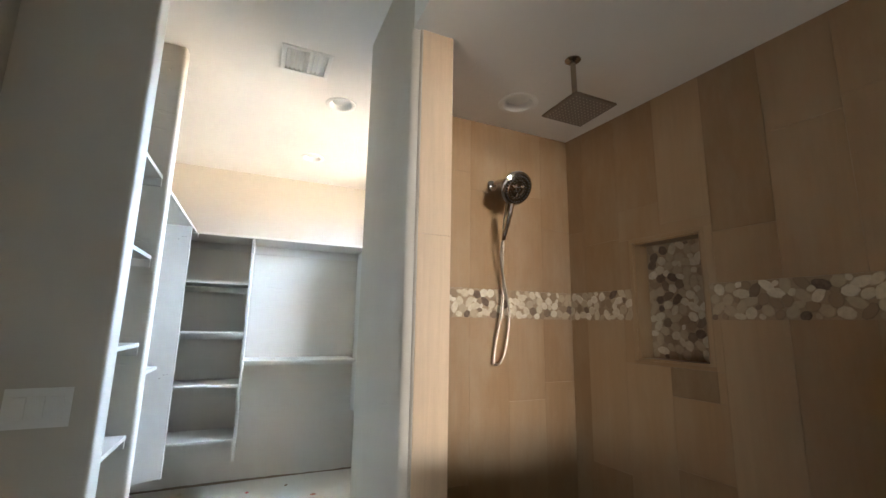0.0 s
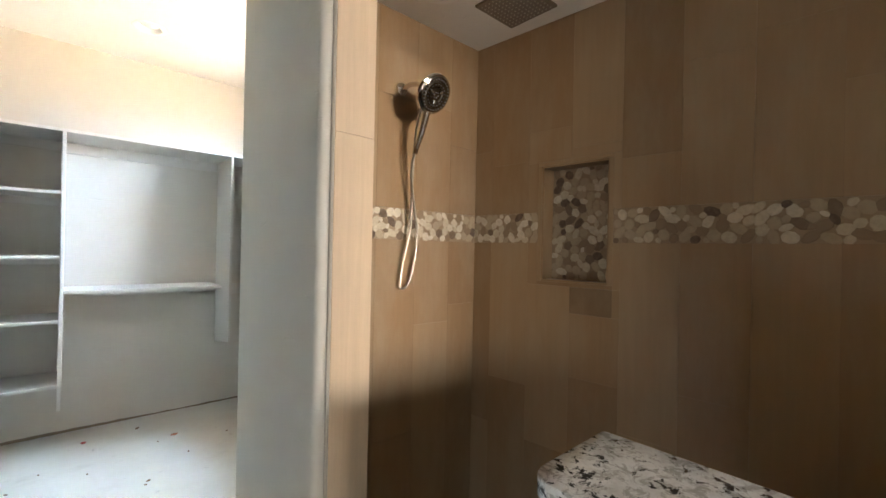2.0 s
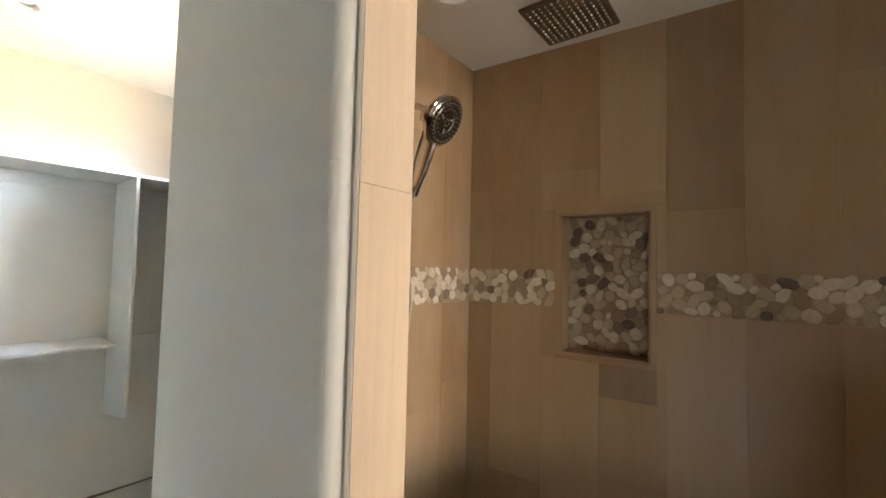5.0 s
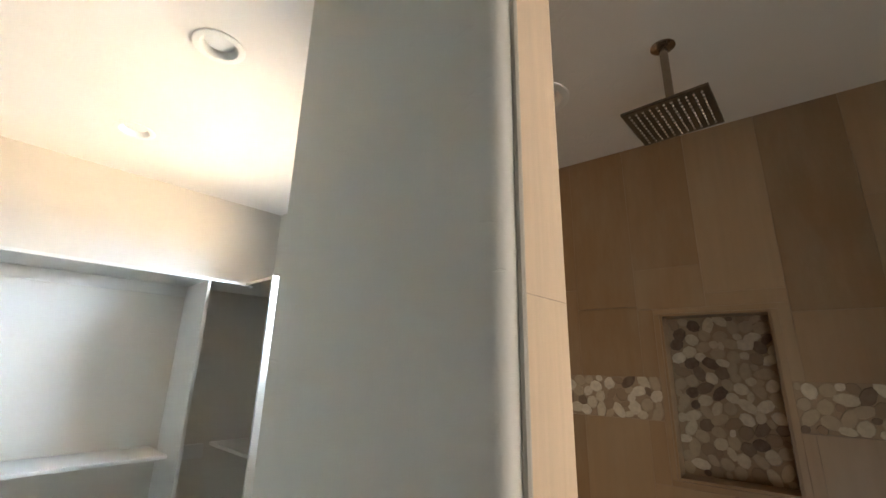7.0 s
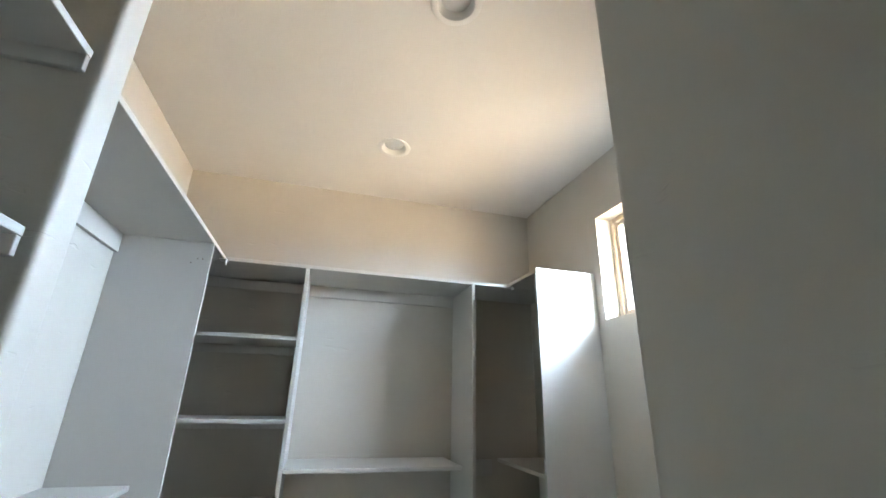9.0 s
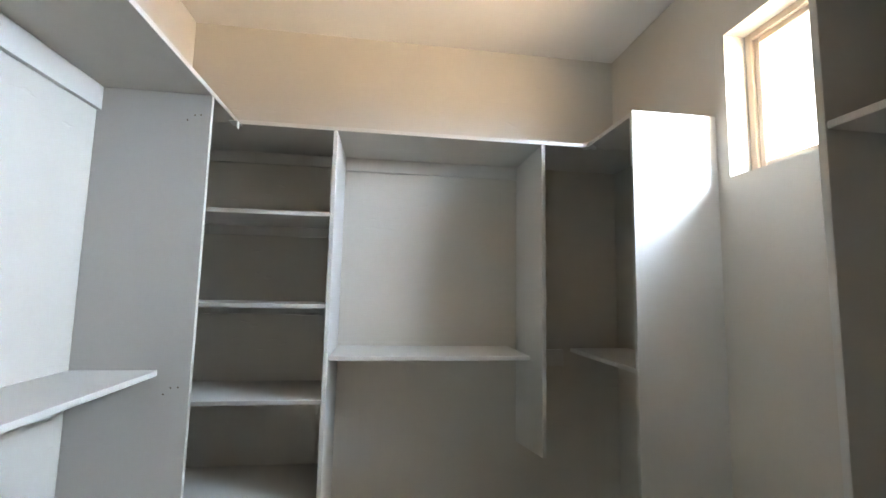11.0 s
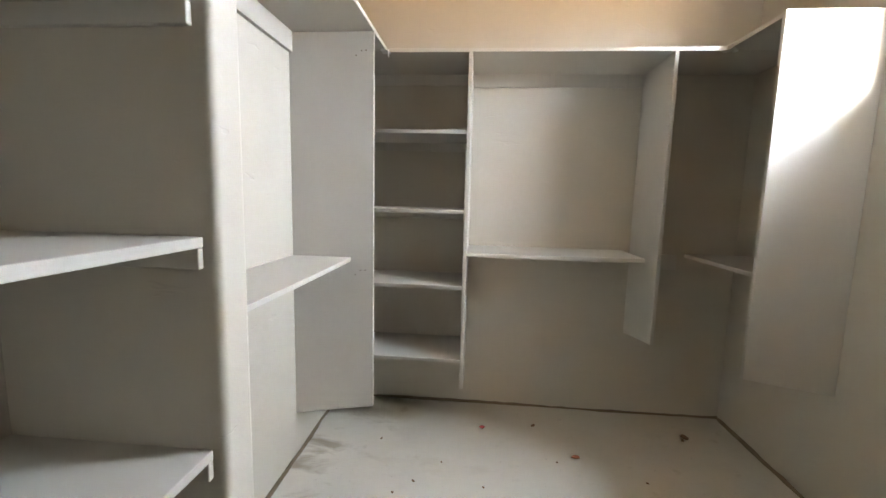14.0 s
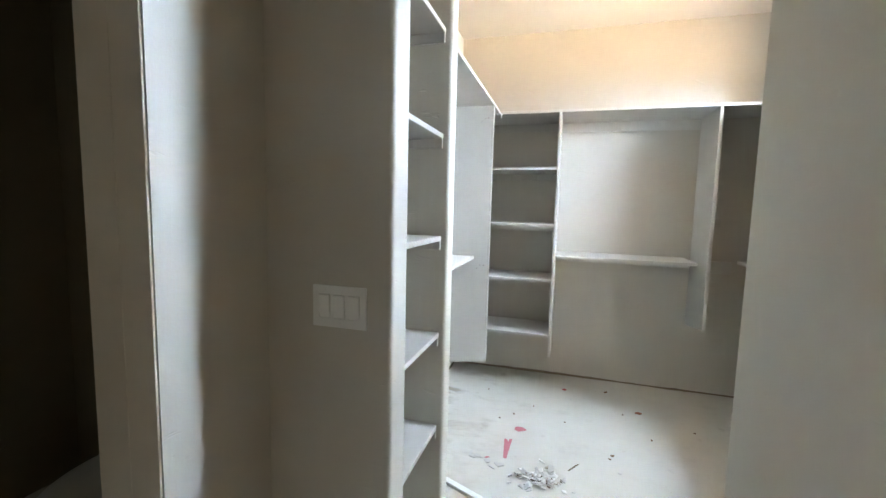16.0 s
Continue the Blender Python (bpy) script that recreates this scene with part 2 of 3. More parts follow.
    mixer.inputs[0].default_value = 0.05
    l.new(tr.outputs[0], mixer.inputs[1])
    l.new(gl.outputs[0], mixer.inputs[2])
    l.new(mixer.outputs[0], out.inputs["Surface"])
    return m


GLASS = glass_material()


# ---- mesh helpers ----
def box_bm(lo, hi, bevel=0.0, segments=1):
    bm = bmesh.new()
    bmesh.ops.create_cube(bm, size=1)
    for v in bm.verts:
        v.co = Vector([lo[i] + (v.co[i] + 0.5) * (hi[i] - lo[i]) for i in range(3)])
    if bevel:
        bmesh.ops.bevel(bm, geom=bm.edges[:], offset=bevel, segments=segments, profile=0.5, affect="EDGES")
    return bm


def join(*bms):
    out = bmesh.new()
    for b in bms:
        me = bpy.data.meshes.new("tmp")
        b.to_mesh(me)
        b.free()
        out.from_mesh(me)
        bpy.data.meshes.remove(me)
    return out


def boxes_bm(*pairs, bevel=0.0):
    return join(*[box_bm(lo, hi, bevel) for lo, hi in pairs])


def prism_bm(outline, z0, z1, bevel=0.0):
    bm = bmesh.new()
    f = bm.faces.new([bm.verts.new((x, y, z0)) for x, y in outline])
    bm.normal_update()
    if f.normal.z > 0:
        f.normal_flip()
    up = bmesh.ops.extrude_face_region(bm, geom=[f])
    for v in [g for g in up["geom"] if isinstance(g, bmesh.types.BMVert)]:
        v.co.z = z1
    bmesh.ops.recalc_face_normals(bm, faces=bm.faces[:])
    if bevel:
        bmesh.ops.bevel(bm, geom=bm.edges[:], offset=bevel, segments=2, profile=0.5, affect="EDGES")
    return bm


def rounded(points, radii, steps=6):
    """A closed outline with each corner rounded by its radius."""
    out, k = [], len(points)
    for i in range(k):
        p, a, c = Vector(points[i]), Vector(points[i - 1]), Vector(points[(i + 1) % k])
        r = radii[i]
        if r == 0:
            out.append(tuple(p))
            continue
        u, w = (a - p).normalized(), (c - p).normalized()
        for j in range(steps + 1):
            t = j / steps
            out.append(tuple(p + u * r * (1 - t) ** 2 + w * r * t ** 2))
    return out


def lathe_bm(profile, steps=32):
    """Turned about z from (radius, height) pairs."""
    bm = bmesh.new()
    rings = []
    for r, h in profile:
        rings.append([bm.verts.new((r * math.cos(2 * math.pi * i / steps), r * math.sin(2 * math.pi * i / steps), h)) for i in range(steps)] if r > 1e-6 else [bm.verts.new((0, 0, h))])
    for a, c in zip(rings, rings[1:]):
        for i in range(steps):
            j = (i + 1) % steps
            if len(a) == 1 and len(c) == 1:
                continue
            if len(a) == 1:
                bm.faces.new((a[0], c[i], c[j]))
            elif len(c) == 1:
                bm.faces.new((a[i], a[j], c[0]))
            else:
                bm.faces.new((a[i], a[j], c[j], c[i]))
    bmesh.ops.recalc_face_normals(bm, faces=bm.faces[:])
    return bm


def tube_bm(points, radius, steps=12, smooth=8):
    """A round tube along a smooth line through the points."""
    pts = [Vector(p) for p in points]
    if smooth > 1 and len(pts) > 2:
        fine = []
        ext = [2 * pts[0] - pts[1]] + pts + [2 * pts[-1] - pts[-2]]
        for i in range(1, len(ext) - 2):
            p0, p1, p2, p3 = ext[i - 1:i + 3]
            for j in range(smooth):
                t = j / smooth
                fine.append(0.5 * (2 * p1 + (p2 - p0) * t + (2 * p0 - 5 * p1 + 4 * p2 - p3) * t * t + (3 * p1 - p0 - 3 * p2 + p3) * t ** 3))
        pts = fine + [pts[-1]]
    bm, rings, side = bmesh.new(), [], None
    for i, p in enumerate(pts):
        d = (pts[min(i + 1, len(pts) - 1)] - pts[max(i - 1, 0)]).normalized()
        if side is None:
            side = d.orthogonal().normalized()
        side = (side - d * side.dot(d)).normalized()
        up = d.cross(side)
        r = radius[min(i * len(radius) // len(pts), len(radius) - 1)] if isinstance(radius, (list, tuple)) else radius
        rings.append([bm.verts.new(p + r * (math.cos(2 * math.pi * k / steps) * side + math.sin(2 * math.pi * k / steps) * up)) for k in range(steps)])
    for a, c in zip(rings, rings[1:]):
        for k in range(steps):
            bm.faces.new((a[k], a[(k + 1) % steps], c[(k + 1) % steps], c[k]))
    bm.faces.new(rings[0][::-1])
    bm.faces.new(rings[-1])
    bmesh.ops.recalc_face_normals(bm, faces=bm.faces[:])
    return bm


def mesh_of(name, bm, mat, smooth=False):
    me = bpy.data.meshes.new(name)
    bm.to_mesh(me)
    bm.free()
    me.materials.append(mat)
    if smooth:
        for p in me.polygons:
            p.use_smooth = True
        me.set_sharp_from_angle(angle=radians(35))
    return me


def part(name, bm, mat, parent, label="", smooth=False):
    ob = new(name, mesh_of(name, bm, mat, smooth))
    ob.parent = parent
    if label:
        tagged(ob, label)
    return ob


def structure(name, bm, mat, label, category, smooth=False):
    return tagged(new(name, mesh_of(name, bm, mat, smooth)), label, category, kind="structure")


def thing(name, label, category, at=(0, 0, 0), group=""):
    ob = new(name)
    ob.location = at
    ob.empty_display_size = 0.05
    return tagged(ob, label, category, group)


# ---- plan, in metres ----
TOP = 2.735                    # closet and hall ceiling
XW, XE, YN = -0.785, 1.604, 4.498   # closet faces
SHX, SHY, SHTOP = 1.649, 2.076, 2.395  # shower east face, north face, ceiling
SW0, SW1 = 2.047, 2.162        # switch wall, south and north faces
HALL_S = -0.10

structure("ground", box_bm((-400, -400, -0.6), (400, 400, -0.2)), SOIL, "bare sandy desert soil around the house", "ground")
structure("floor", prism_bm([(-0.50, S_END - 0.2), (2.5, S_END - 0.2), (2.5, 2.1), (1.764, 2.1), (1.764, 4.64), (-0.94, 4.64), (-0.94, 2.52), (-2.32, 2.52), (-2.32, 0.86), (-0.94, 0.86), (-0.94, -0.24), (-0.50, -0.24)], -0.18, 0.0), FLOOR, "dusty unfinished floor with stains and paint specks", "floor")
structure("ceiling", prism_bm([(-0.50, S_END - 0.2), (2.5, S_END - 0.2), (2.5, 2.1), (1.764, 2.1), (1.764, 4.64), (-0.94, 4.64), (-0.94, 2.52), (-2.32, 2.52), (-2.32, 0.86), (-0.94, 0.86), (-0.94, -0.24), (-0.50, -0.24)], TOP, TOP + 0.18), CEIL, "off-white ceiling with hand-trowelled texture", "ceiling")

# glowing sheet that stands in for the overexposed daylight outdoors
GLOW = bpy.data.materials.new("daylight_glow")
GLOW.use_nodes = True
gb = GLOW.node_tree.nodes["Principled BSDF"]
gb.inputs["Base Color"].default_value = (0.8, 0.8, 0.8, 1)
gb.inputs["Emission Color"].default_value, gb.inputs["Emission Strength"].default_value = (0.95, 0.98, 1.0, 1), 4.0
structure("backdrop", box_bm((9.0, -12, -0.25), (9.1, 26, 16)), GLOW, "plain glowing backdrop for the white daylight beyond the window", "backdrop")

# outer and closet walls; drywall stops just above the floor, with a dark gap
GAP = 0.012
structure("wall_north", box_bm((XW - 0.15, YN, GAP), (XE + 0.15, YN + 0.13, TOP)), WALL, "off-white drywall wall of the closet", "wall")
DOOR0, DOOR1, DOORH = 0.90, 1.690, 2.05
XJ = -0.938
HW0, HW1, HZ0, HZ1 = 0.28, 0.85, 0.15, 0.85   # unseen low opening, added for the hall's fill lamp
XH = -0.748   # the hall's west face stands proud of the closet's
structure("wall_west", boxes_bm(((XJ, SW0 + 0.05, GAP), (XW, YN, TOP)), ((XJ, DOOR1, GAP), (XH, SW0 + 0.05, TOP)), ((XJ, HALL_S, GAP), (XH, HW0, TOP)), ((XJ, HW1, GAP), (XH, DOOR0, TOP)), ((XJ, HW0, GAP), (XH, HW1, HZ0)), ((XJ, HW0, HZ1), (XH, HW1, TOP)),
                                ((XJ, DOOR0, DOORH), (XH, DOOR1, TOP))), WALL, "off-white drywall wall with a doorway", "wall")
WY0, WY1, WZ0, WZ1 = 3.06, 3.658, 1.79, 2.382
structure("wall_east", boxes_bm(((XE, 2.18, GAP), (XE + 0.16, WY0, TOP)), ((XE, WY1, GAP), (XE + 0.16, YN, TOP)),
                                ((XE, WY0, GAP), (XE + 0.16, WY1, WZ0)), ((XE, WY0, WZ1), (XE + 0.16, WY1, TOP))),
          WALL, "off-white drywall wall with a small high window", "wall")
structure("wall_switch", prism_bm(rounded([(XW, SW0), (-0.348, SW0), (-0.348, SW1), (XW, SW1)], [0, 0.016, 0.016, 0]), 0, TOP),
          WALL, "off-white drywall end wall with rounded corners", "wall", True)
structure("wall_stub", prism_bm(rounded([(XW, 2.600), (-0.350, 2.600), (-0.350, 2.692), (XW, 2.692)], [0, 0.016, 0.016, 0]), 0, TOP),
          WALL, "off-white drywall stub wall between shelf bays", "wall", True)
structure("wall_wing", prism_bm(rounded([(0.520, 1.548), (0.645, 1.548), (0.645, 2.18), (0.517, 2.18)], [0.024, 0, 0, 0.014]), 0, TOP),
          WALL, "pale grey painted wing wall with rounded corners", "wall", True)
structure("wall_closet_south", box_bm((0.645, SHY + 0.012, 0), (XE + 0.16, 2.18, TOP)), WALL, "off-white drywall wall behind the shower", "wall")
structure("shower_soffit", prism_bm([(0.522, S_END), (2.46, S_END), (2.46, 1.548), (2.06, 1.548), (2.06, SHY + 0.012), (0.645, SHY + 0.012), (0.645, 1.548), (0.522, 1.548)], SHTOP, TOP),
          CEIL, "lowered off-white ceiling over the shower", "ceiling")
# unseen header and pier, added to block part of the bathroom fill
structure("shower_header", box_bm((0.522, -0.57, 2.11), (1.13, -0.45, SHTOP)), WALL, "plain unseen header added to shade the shower ceiling", "header")
structure("wall_bath_pier", box_bm((1.13, -0.57, 0), (1.75, -0.45, SHTOP)), WALL, "plain unseen short wall added to shade the shower's east side", "wall")
# closes the hall out of view; its length keeps bathroom fill off the closet
structure("wall_hall_south", box_bm((XJ, HALL_S - 0.12, 0), (0.44, HALL_S, TOP)), WALL, "plain unseen end wall of the hall, blocking the bathroom fill", "wall")
# unseen bathroom walls, coloured dark so that little light bounces into the shower
structure("wall_bath_west", box_bm((-0.50, S_END, 0), (-0.38, HALL_S - 0.12, TOP)), OLIVE, "plain unseen bathroom wall, dark olive-brown to cut bounced light", "wall")
# unseen end wall; its opening is added for the two fill lamps
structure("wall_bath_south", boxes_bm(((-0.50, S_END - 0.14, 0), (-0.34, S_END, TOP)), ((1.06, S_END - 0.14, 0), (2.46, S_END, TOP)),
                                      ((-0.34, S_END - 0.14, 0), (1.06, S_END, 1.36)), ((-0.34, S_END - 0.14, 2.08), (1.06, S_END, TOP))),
          OLIVE, "plain unseen bathroom wall with an added opening for the fill lamps", "wall")
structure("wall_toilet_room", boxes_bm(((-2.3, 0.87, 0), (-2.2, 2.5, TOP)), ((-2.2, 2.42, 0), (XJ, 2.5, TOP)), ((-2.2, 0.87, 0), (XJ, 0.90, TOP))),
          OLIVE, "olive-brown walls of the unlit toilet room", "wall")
structure("door_jamb", boxes_bm(((XJ - 0.004, DOOR1 - 0.003, 0), (XJ + 0.095, DOOR1 + 0.0, DOORH)), ((XJ + 0.1, DOOR1 - 0.006, 0), (XH - 0.004, DOOR1, DOORH)),
                                bevel=0.001), JAMB, "unpainted wooden jamb of the doorway", "door jamb")


def gap_strip(p, q, inward, rng):
    """Rough brown joint along the foot of a wall, with a wavy lip on the floor."""
    p, q, inward = Vector(p), Vector(q), Vector(inward)
    n = int((q - p).length / 0.03)
    bm = bmesh.new()
    rows = []
    wide, high = 0.008, 0.013
    for i in range(n + 1):
        wide = min(0.016, max(0.004, wide + rng.uniform(-0.0035, 0.0035)))
        high = min(0.019, max(0.009, high + rng.uniform(-0.003, 0.003)))
        c = p.lerp(q, i / n)
        rows.append([bm.verts.new(c + inward * d + Vector((0, 0, z))) for d, z in ((0, 0), (wide, 0), (wide * 0.75, 0.0035), (0.004, high), (0, high))])
    for a, b in zip(rows, rows[1:]):
        for k in range(5):
            bm.faces.new((a[k], a[(k + 1) % 5], b[(k + 1) % 5], b[k]))
    bm.faces.new(rows[0])
    bm.faces.new(rows[-1])
    bmesh.ops.recalc_face_normals(bm, faces=bm.faces[:])
    return bm


grng = random.Random(8)
structure("floor_gap", join(gap_strip((XW, YN, 0), (XE, YN, 0), (0, -1, 0), grng), gap_strip((XE, 2.19, 0), (XE, YN - 0.02, 0), (-1, 0, 0), grng),
                            gap_strip((XW, 2.70, 0), (XW, YN - 0.02, 0), (1, 0, 0), grng)), DARK, "rough brown joint between wallboard and floor", "gap")


# shower backing walls
NY0, NY1, NZ0, NZ1, ND = 1.361, 1.674, 1.209, 1.737, 0.09
SHS = -0.57
sh_e = structure("wall_shower_east", boxes_bm(((SHX, SHS, 0), (SHX + 0.2, NY0, SHTOP)), ((SHX, NY1, 0), (SHX + 0.2, SHY + 0.012, SHTOP)),
                                              ((SHX, NY0, 0), (SHX + 0.2, NY1, NZ0)), ((SHX, NY0, NZ1), (SHX + 0.2, NY1, SHTOP)),
                                              ((SHX + ND, NY0, NZ0), (SHX + 0.2, NY1, NZ1))),
                 GROUT, "shower wall of tan wood-look planks with a pebble band and niche", "tiled wall")
TURN = radians(4.6)   # this wall stands a little out of square
sh_e.matrix_world = Matrix.Translation((SHX, SHY, 0)) @ Matrix.Rotation(TURN, 4, "Z") @ Matrix.Translation((-SHX, -SHY, 0))
sh_n = structure("wall_shower_north", box_bm((0.645, SHY, 0), (SHX + 0.03, SHY + 0.012, SHTOP)), GROUT, "shower wall of tan wood-look planks with a pebble band", "tiled wall")
sh_w = structure("wall_shower_wing", box_bm((0.645, 1.5475, 0), (0.665, SHY, SHTOP)), GROUT, "tiled inner face of the wing wall", "tiled wall")
# unseen too; the second box is a return added to shade the shower
structure("wall_bath_east", boxes_bm(((2.26, S_END, 0), (2.46, SHS, TOP)), ((1.75, SHS, 0), (2.26, SHS + 0.12, SHTOP))), OLIVE, "plain unseen bathroom wall, dark olive-brown to cut bounced light", "wall")
# second box is an unseen return, added to shadow the foot of the tiles
knee = structure("knee_wall", boxes_bm(((0.555, -0.2, 0), (0.725, 0.875, 1.0)), ((0.725, 0.16, 0), (1.79, 0.30, 1.0))), GROUT, "low tiled wall beside the shower, with an added unseen return", "wall")


# ---- window ----
def make_window():
    w = tagged(thing("window_1", "small tan vinyl window, closed, in a drywall reveal", "window"), kind="structure")
    x0, x1 = XE + 0.095, XE + 0.135
    f = 0.03
    part("window_frame", boxes_bm(((x0, WY0, WZ0), (x1, WY0 + f, WZ1)), ((x0, WY1 - f, WZ0), (x1, WY1, WZ1)),
                                  ((x0, WY0 + f, WZ0), (x1, WY1 - f, WZ0 + f)), ((x0, WY0 + f, WZ1 - f), (x1, WY1 - f, WZ1)), bevel=0.003), VINYL, w)
    y0, y1, z0, z1, s = WY0 + f, WY1 - f, WZ0 + f, WZ1 - f, 0.026
    part("sash", boxes_bm(((x0 + 0.012, y0, z0), (x1 - 0.006, y0 + s, z1)), ((x0 + 0.012, y1 - s, z0), (x1 - 0.006, y1, z1)),
                          ((x0 + 0.012, y0 + s, z0), (x1 - 0.006, y1 - s, z0 + s)), ((x0 + 0.012, y0 + s, z1 - s), (x1 - 0.006, y1 - s, z1)), bevel=0.004), VINYL, w)
    p = part("pane", box_bm((x0 + 0.02, y0 + s, z0 + s), (x0 + 0.024, y1 - s, z1 - s)), GLASS, w)
    p.visible_shadow = False


make_window()


# ---- closet shelving ----
TH = 0.019
ZT = 2.056


def board(name, lo, hi, parent, label=""):
    return part(name, box_bm(lo, hi, 0.0022, 2), SHELF, parent, label)


def panel(name, wall, front, slope, thick, parent, across="y"):
    """Upright panel whose foot rises from the wall to the front: (distance, foot) at the wall and the front, then the top."""
    (a, za), (b, zb), top = wall, front, slope
    t0, t1 = thick
    bm = box_bm((min(a, b), t0, min(za, zb)), (max(a, b), t1, top))
    for v in bm.verts:
        if v.co.z < top - 0.01:
            v.co.z = za if abs(v.co.x - a) < abs(v.co.x - b) else zb
    if across == "x":
        bmesh.ops.transform(bm, matrix=Matrix(((0, 1, 0, 0), (1, 0, 0, 0), (0, 0, 1, 0), (0, 0, 0, 1))), verts=bm.verts)
        bmesh.ops.recalc_face_normals(bm, faces=bm.faces[:])
    bmesh.ops.bevel(bm, geom=bm.edges[:], offset=0.0022, segments=2, profile=0.5, affect="EDGES")
    return part(name, bm, SHELF, parent)


def bay_shelves():
    t = thing("bay_shelves", "white painted shelves on cleats between two wall ends", "shelves", (XW, SW1, 0))
    y0, y1 = 0.001, 2.599 - SW1
    d = -0.376 - XW
    for z in (0.458, 0.852, 1.245, 1.642, 2.034):
        board("shelf", (0.001, y0, z - TH), (d, y1, z), t)
        board("cleat", (0.001, y1 - 0.014, z - TH - 0.037), (d - 0.001, y1, z - TH), t)
        board("cleat", (0.001, y0, z - TH - 0.037), (d - 0.001, y0 + 0.014, z - TH), t)
        board("cleat", (0.001, y0 + 0.014, z - TH - 0.037), (0.015, y1 - 0.014, z - TH), t)


def west_unit():
    t = thing("hanging_shelf_unit", "white hanging closet unit with end panel stopping above the floor", "closet unit", (XW, 2.692, 0))
    y = 3.828 - 2.692
    d = -0.394 - XW
    board("top_shelf", (0.001, 0.001, ZT - TH), (d, 4.099 - 2.692, ZT), t)
    panel("end_panel", (0.001, 0.230), (-0.394 - XW, 0.291), ZT - TH, (y, y + TH), t)
    part("lower_shelf", prism_bm(rounded([(0.001, 0.001), (-0.499 - XW, 0.001), (-0.499 - XW, y - 0.001), (0.001, y - 0.001)], [0, 0.004, 0.012, 0]), 1.028 - TH, 1.028, 0.0015), SHELF, t)
    board("cleat", (0.001, 0.001, ZT - TH - 0.088), (0.02, y - 0.001, ZT - TH), t)
    board("cleat", (0.001, 0.001, 1.028 - TH - 0.064), (0.02, y - 0.001, 1.028 - TH), t)
    for dx, dz in ((-0.075, 0.945), (-0.052, 0.967), (-0.028, 0.968), (-0.07, 1.935), (-0.045, 1.955), (-0.025, 1.957)):
        part("screw_hole", join(*[lathe_bm([(0.0, 0.0008), (0.0032, 0.0008), (0.0032, -0.001)], 10)]), DARK, t).matrix_local = pose(-0.404 - XW + dx, y, dz, 90, 0, 0)


def north_unit():
    t = thing("wall_shelf_unit", "white built-in closet unit of shelves and panels", "closet unit", (XW, YN, 0))
    f = 4.10 - YN
    X = lambda x: x - XW
    board("top_shelf", (0.001, f, ZT - TH), (XE - XW - 0.001, -0.001, ZT), t)
    panel("divider_panel", (-0.001, 0.214), (f + 0.001, 0.277), ZT - TH, (X(0.018), X(0.018) + TH), t, "x")
    panel("divider_panel", (-0.001, 0.520), (f + 0.001, 0.583), ZT - TH, (X(1.000), X(1.000) + TH), t, "x")
    for z in (1.660, 1.254, 0.850, 0.441):
        board("shelf", (0.001, f + 0.006, z - TH), (X(0.0175), -0.001, z), t)
        board("cleat", (0.001, -0.009, z - TH - 0.05), (X(0.0175), -0.001, z - TH), t)
    board("hanging_shelf", (X(0.0375), 4.128 - YN, 1.028 - TH), (X(0.953), -0.001, 1.028), t)
    board("cleat", (X(0.0375), -0.019, 1.028 - TH - 0.055), (X(0.9995), -0.001, 1.028 - TH), t)
    board("cleat", (X(0.0375), -0.012, ZT - TH - 0.074), (X(0.9995), -0.001, ZT - TH), t)
    board("cleat", (0.02, -0.009, ZT - TH - 0.062), (X(0.0175), -0.001, ZT - TH), t)
    board("cleat", (X(1.0195), -0.019, 0.921), (X(1.2695), -0.001, 1.011), t)


def east_unit():
    t = thing("corner_shelf_unit", "white closet unit with a deep end panel under the window side", "closet unit", (XE, YN, 0))
    f = 1.231 - XE
    board("top_shelf", (f, 3.735 - YN, ZT - TH), (-0.001, 4.099 - YN, ZT), t)
    panel("end_panel", (-0.001, 0.530), (f, 0.584), ZT + 0.006, (3.735 - YN - TH, 3.735 - YN), t)
    part("lower_shelf", prism_bm(rounded([(-0.001, 3.736 - YN), (1.270 - XE, 3.736 - YN), (1.270 - XE, 4.40 - YN), (-0.001, 4.40 - YN)], [0, 0, 0.01, 0]), 1.030 - TH, 1.030, 0.0015), SHELF, t)
    board("cleat", (-0.02, 3.736 - YN, 0.95), (-0.001, 4.40 - YN, 1.030 - TH), t)


def south_unit():
    t = thing("shelf_unit", "white closet unit with end panel beside the window", "closet unit", (XE, 2.18, 0))
    f = 1.251 - XE
    y = 3.026 - 2.18
    board("end_panel", (f, y - TH, 0.30), (-0.001, y, ZT), t)
    board("top_shelf", (f, 0.001, ZT - TH), (-0.001, y - TH - 0.001, ZT), t)
    board("shelf", (f + 0.002, 0.001, 1.722 - TH), (-0.001, y - TH - 0.001, 1.722), t)
    board("cleat", (-0.02, 0.001, 1.722 - TH - 0.06), (-0.001, y - TH - 0.001, 1.722 - TH), t)


bay_shelves()
west_unit()
north_unit()
east_unit()
south_unit()


def shelf_bracket(x, y, rz, drop):
    """The bent metal clip at the inner corner of the top shelves."""
    t = thing("corner_bracket", "small white metal bracket joining the top shelves", "bracket", (x, y, ZT - TH), "shelf corner brackets")
    t.rotation_euler.z = radians(rz)
    part("plate", box_bm((-0.02, -0.03, -0.004), (0.02, 0.03, 0.0), 0.001), TRIM, t)
    part("lip", box_bm((0.016, -0.032, -drop), (0.02, -0.010, -0.004), 0.001), TRIM, t)


shelf_bracket(-0.40, 4.090, 0, 0.034)
shelf_bracket(1.236, 4.090, 40, 0.012)


# ---- ceiling fixtures ----
def bore(name, cutters):
    """Sink holes into a ceiling, with the cutters' shapes."""
    ob = bpy.data.objects[name]
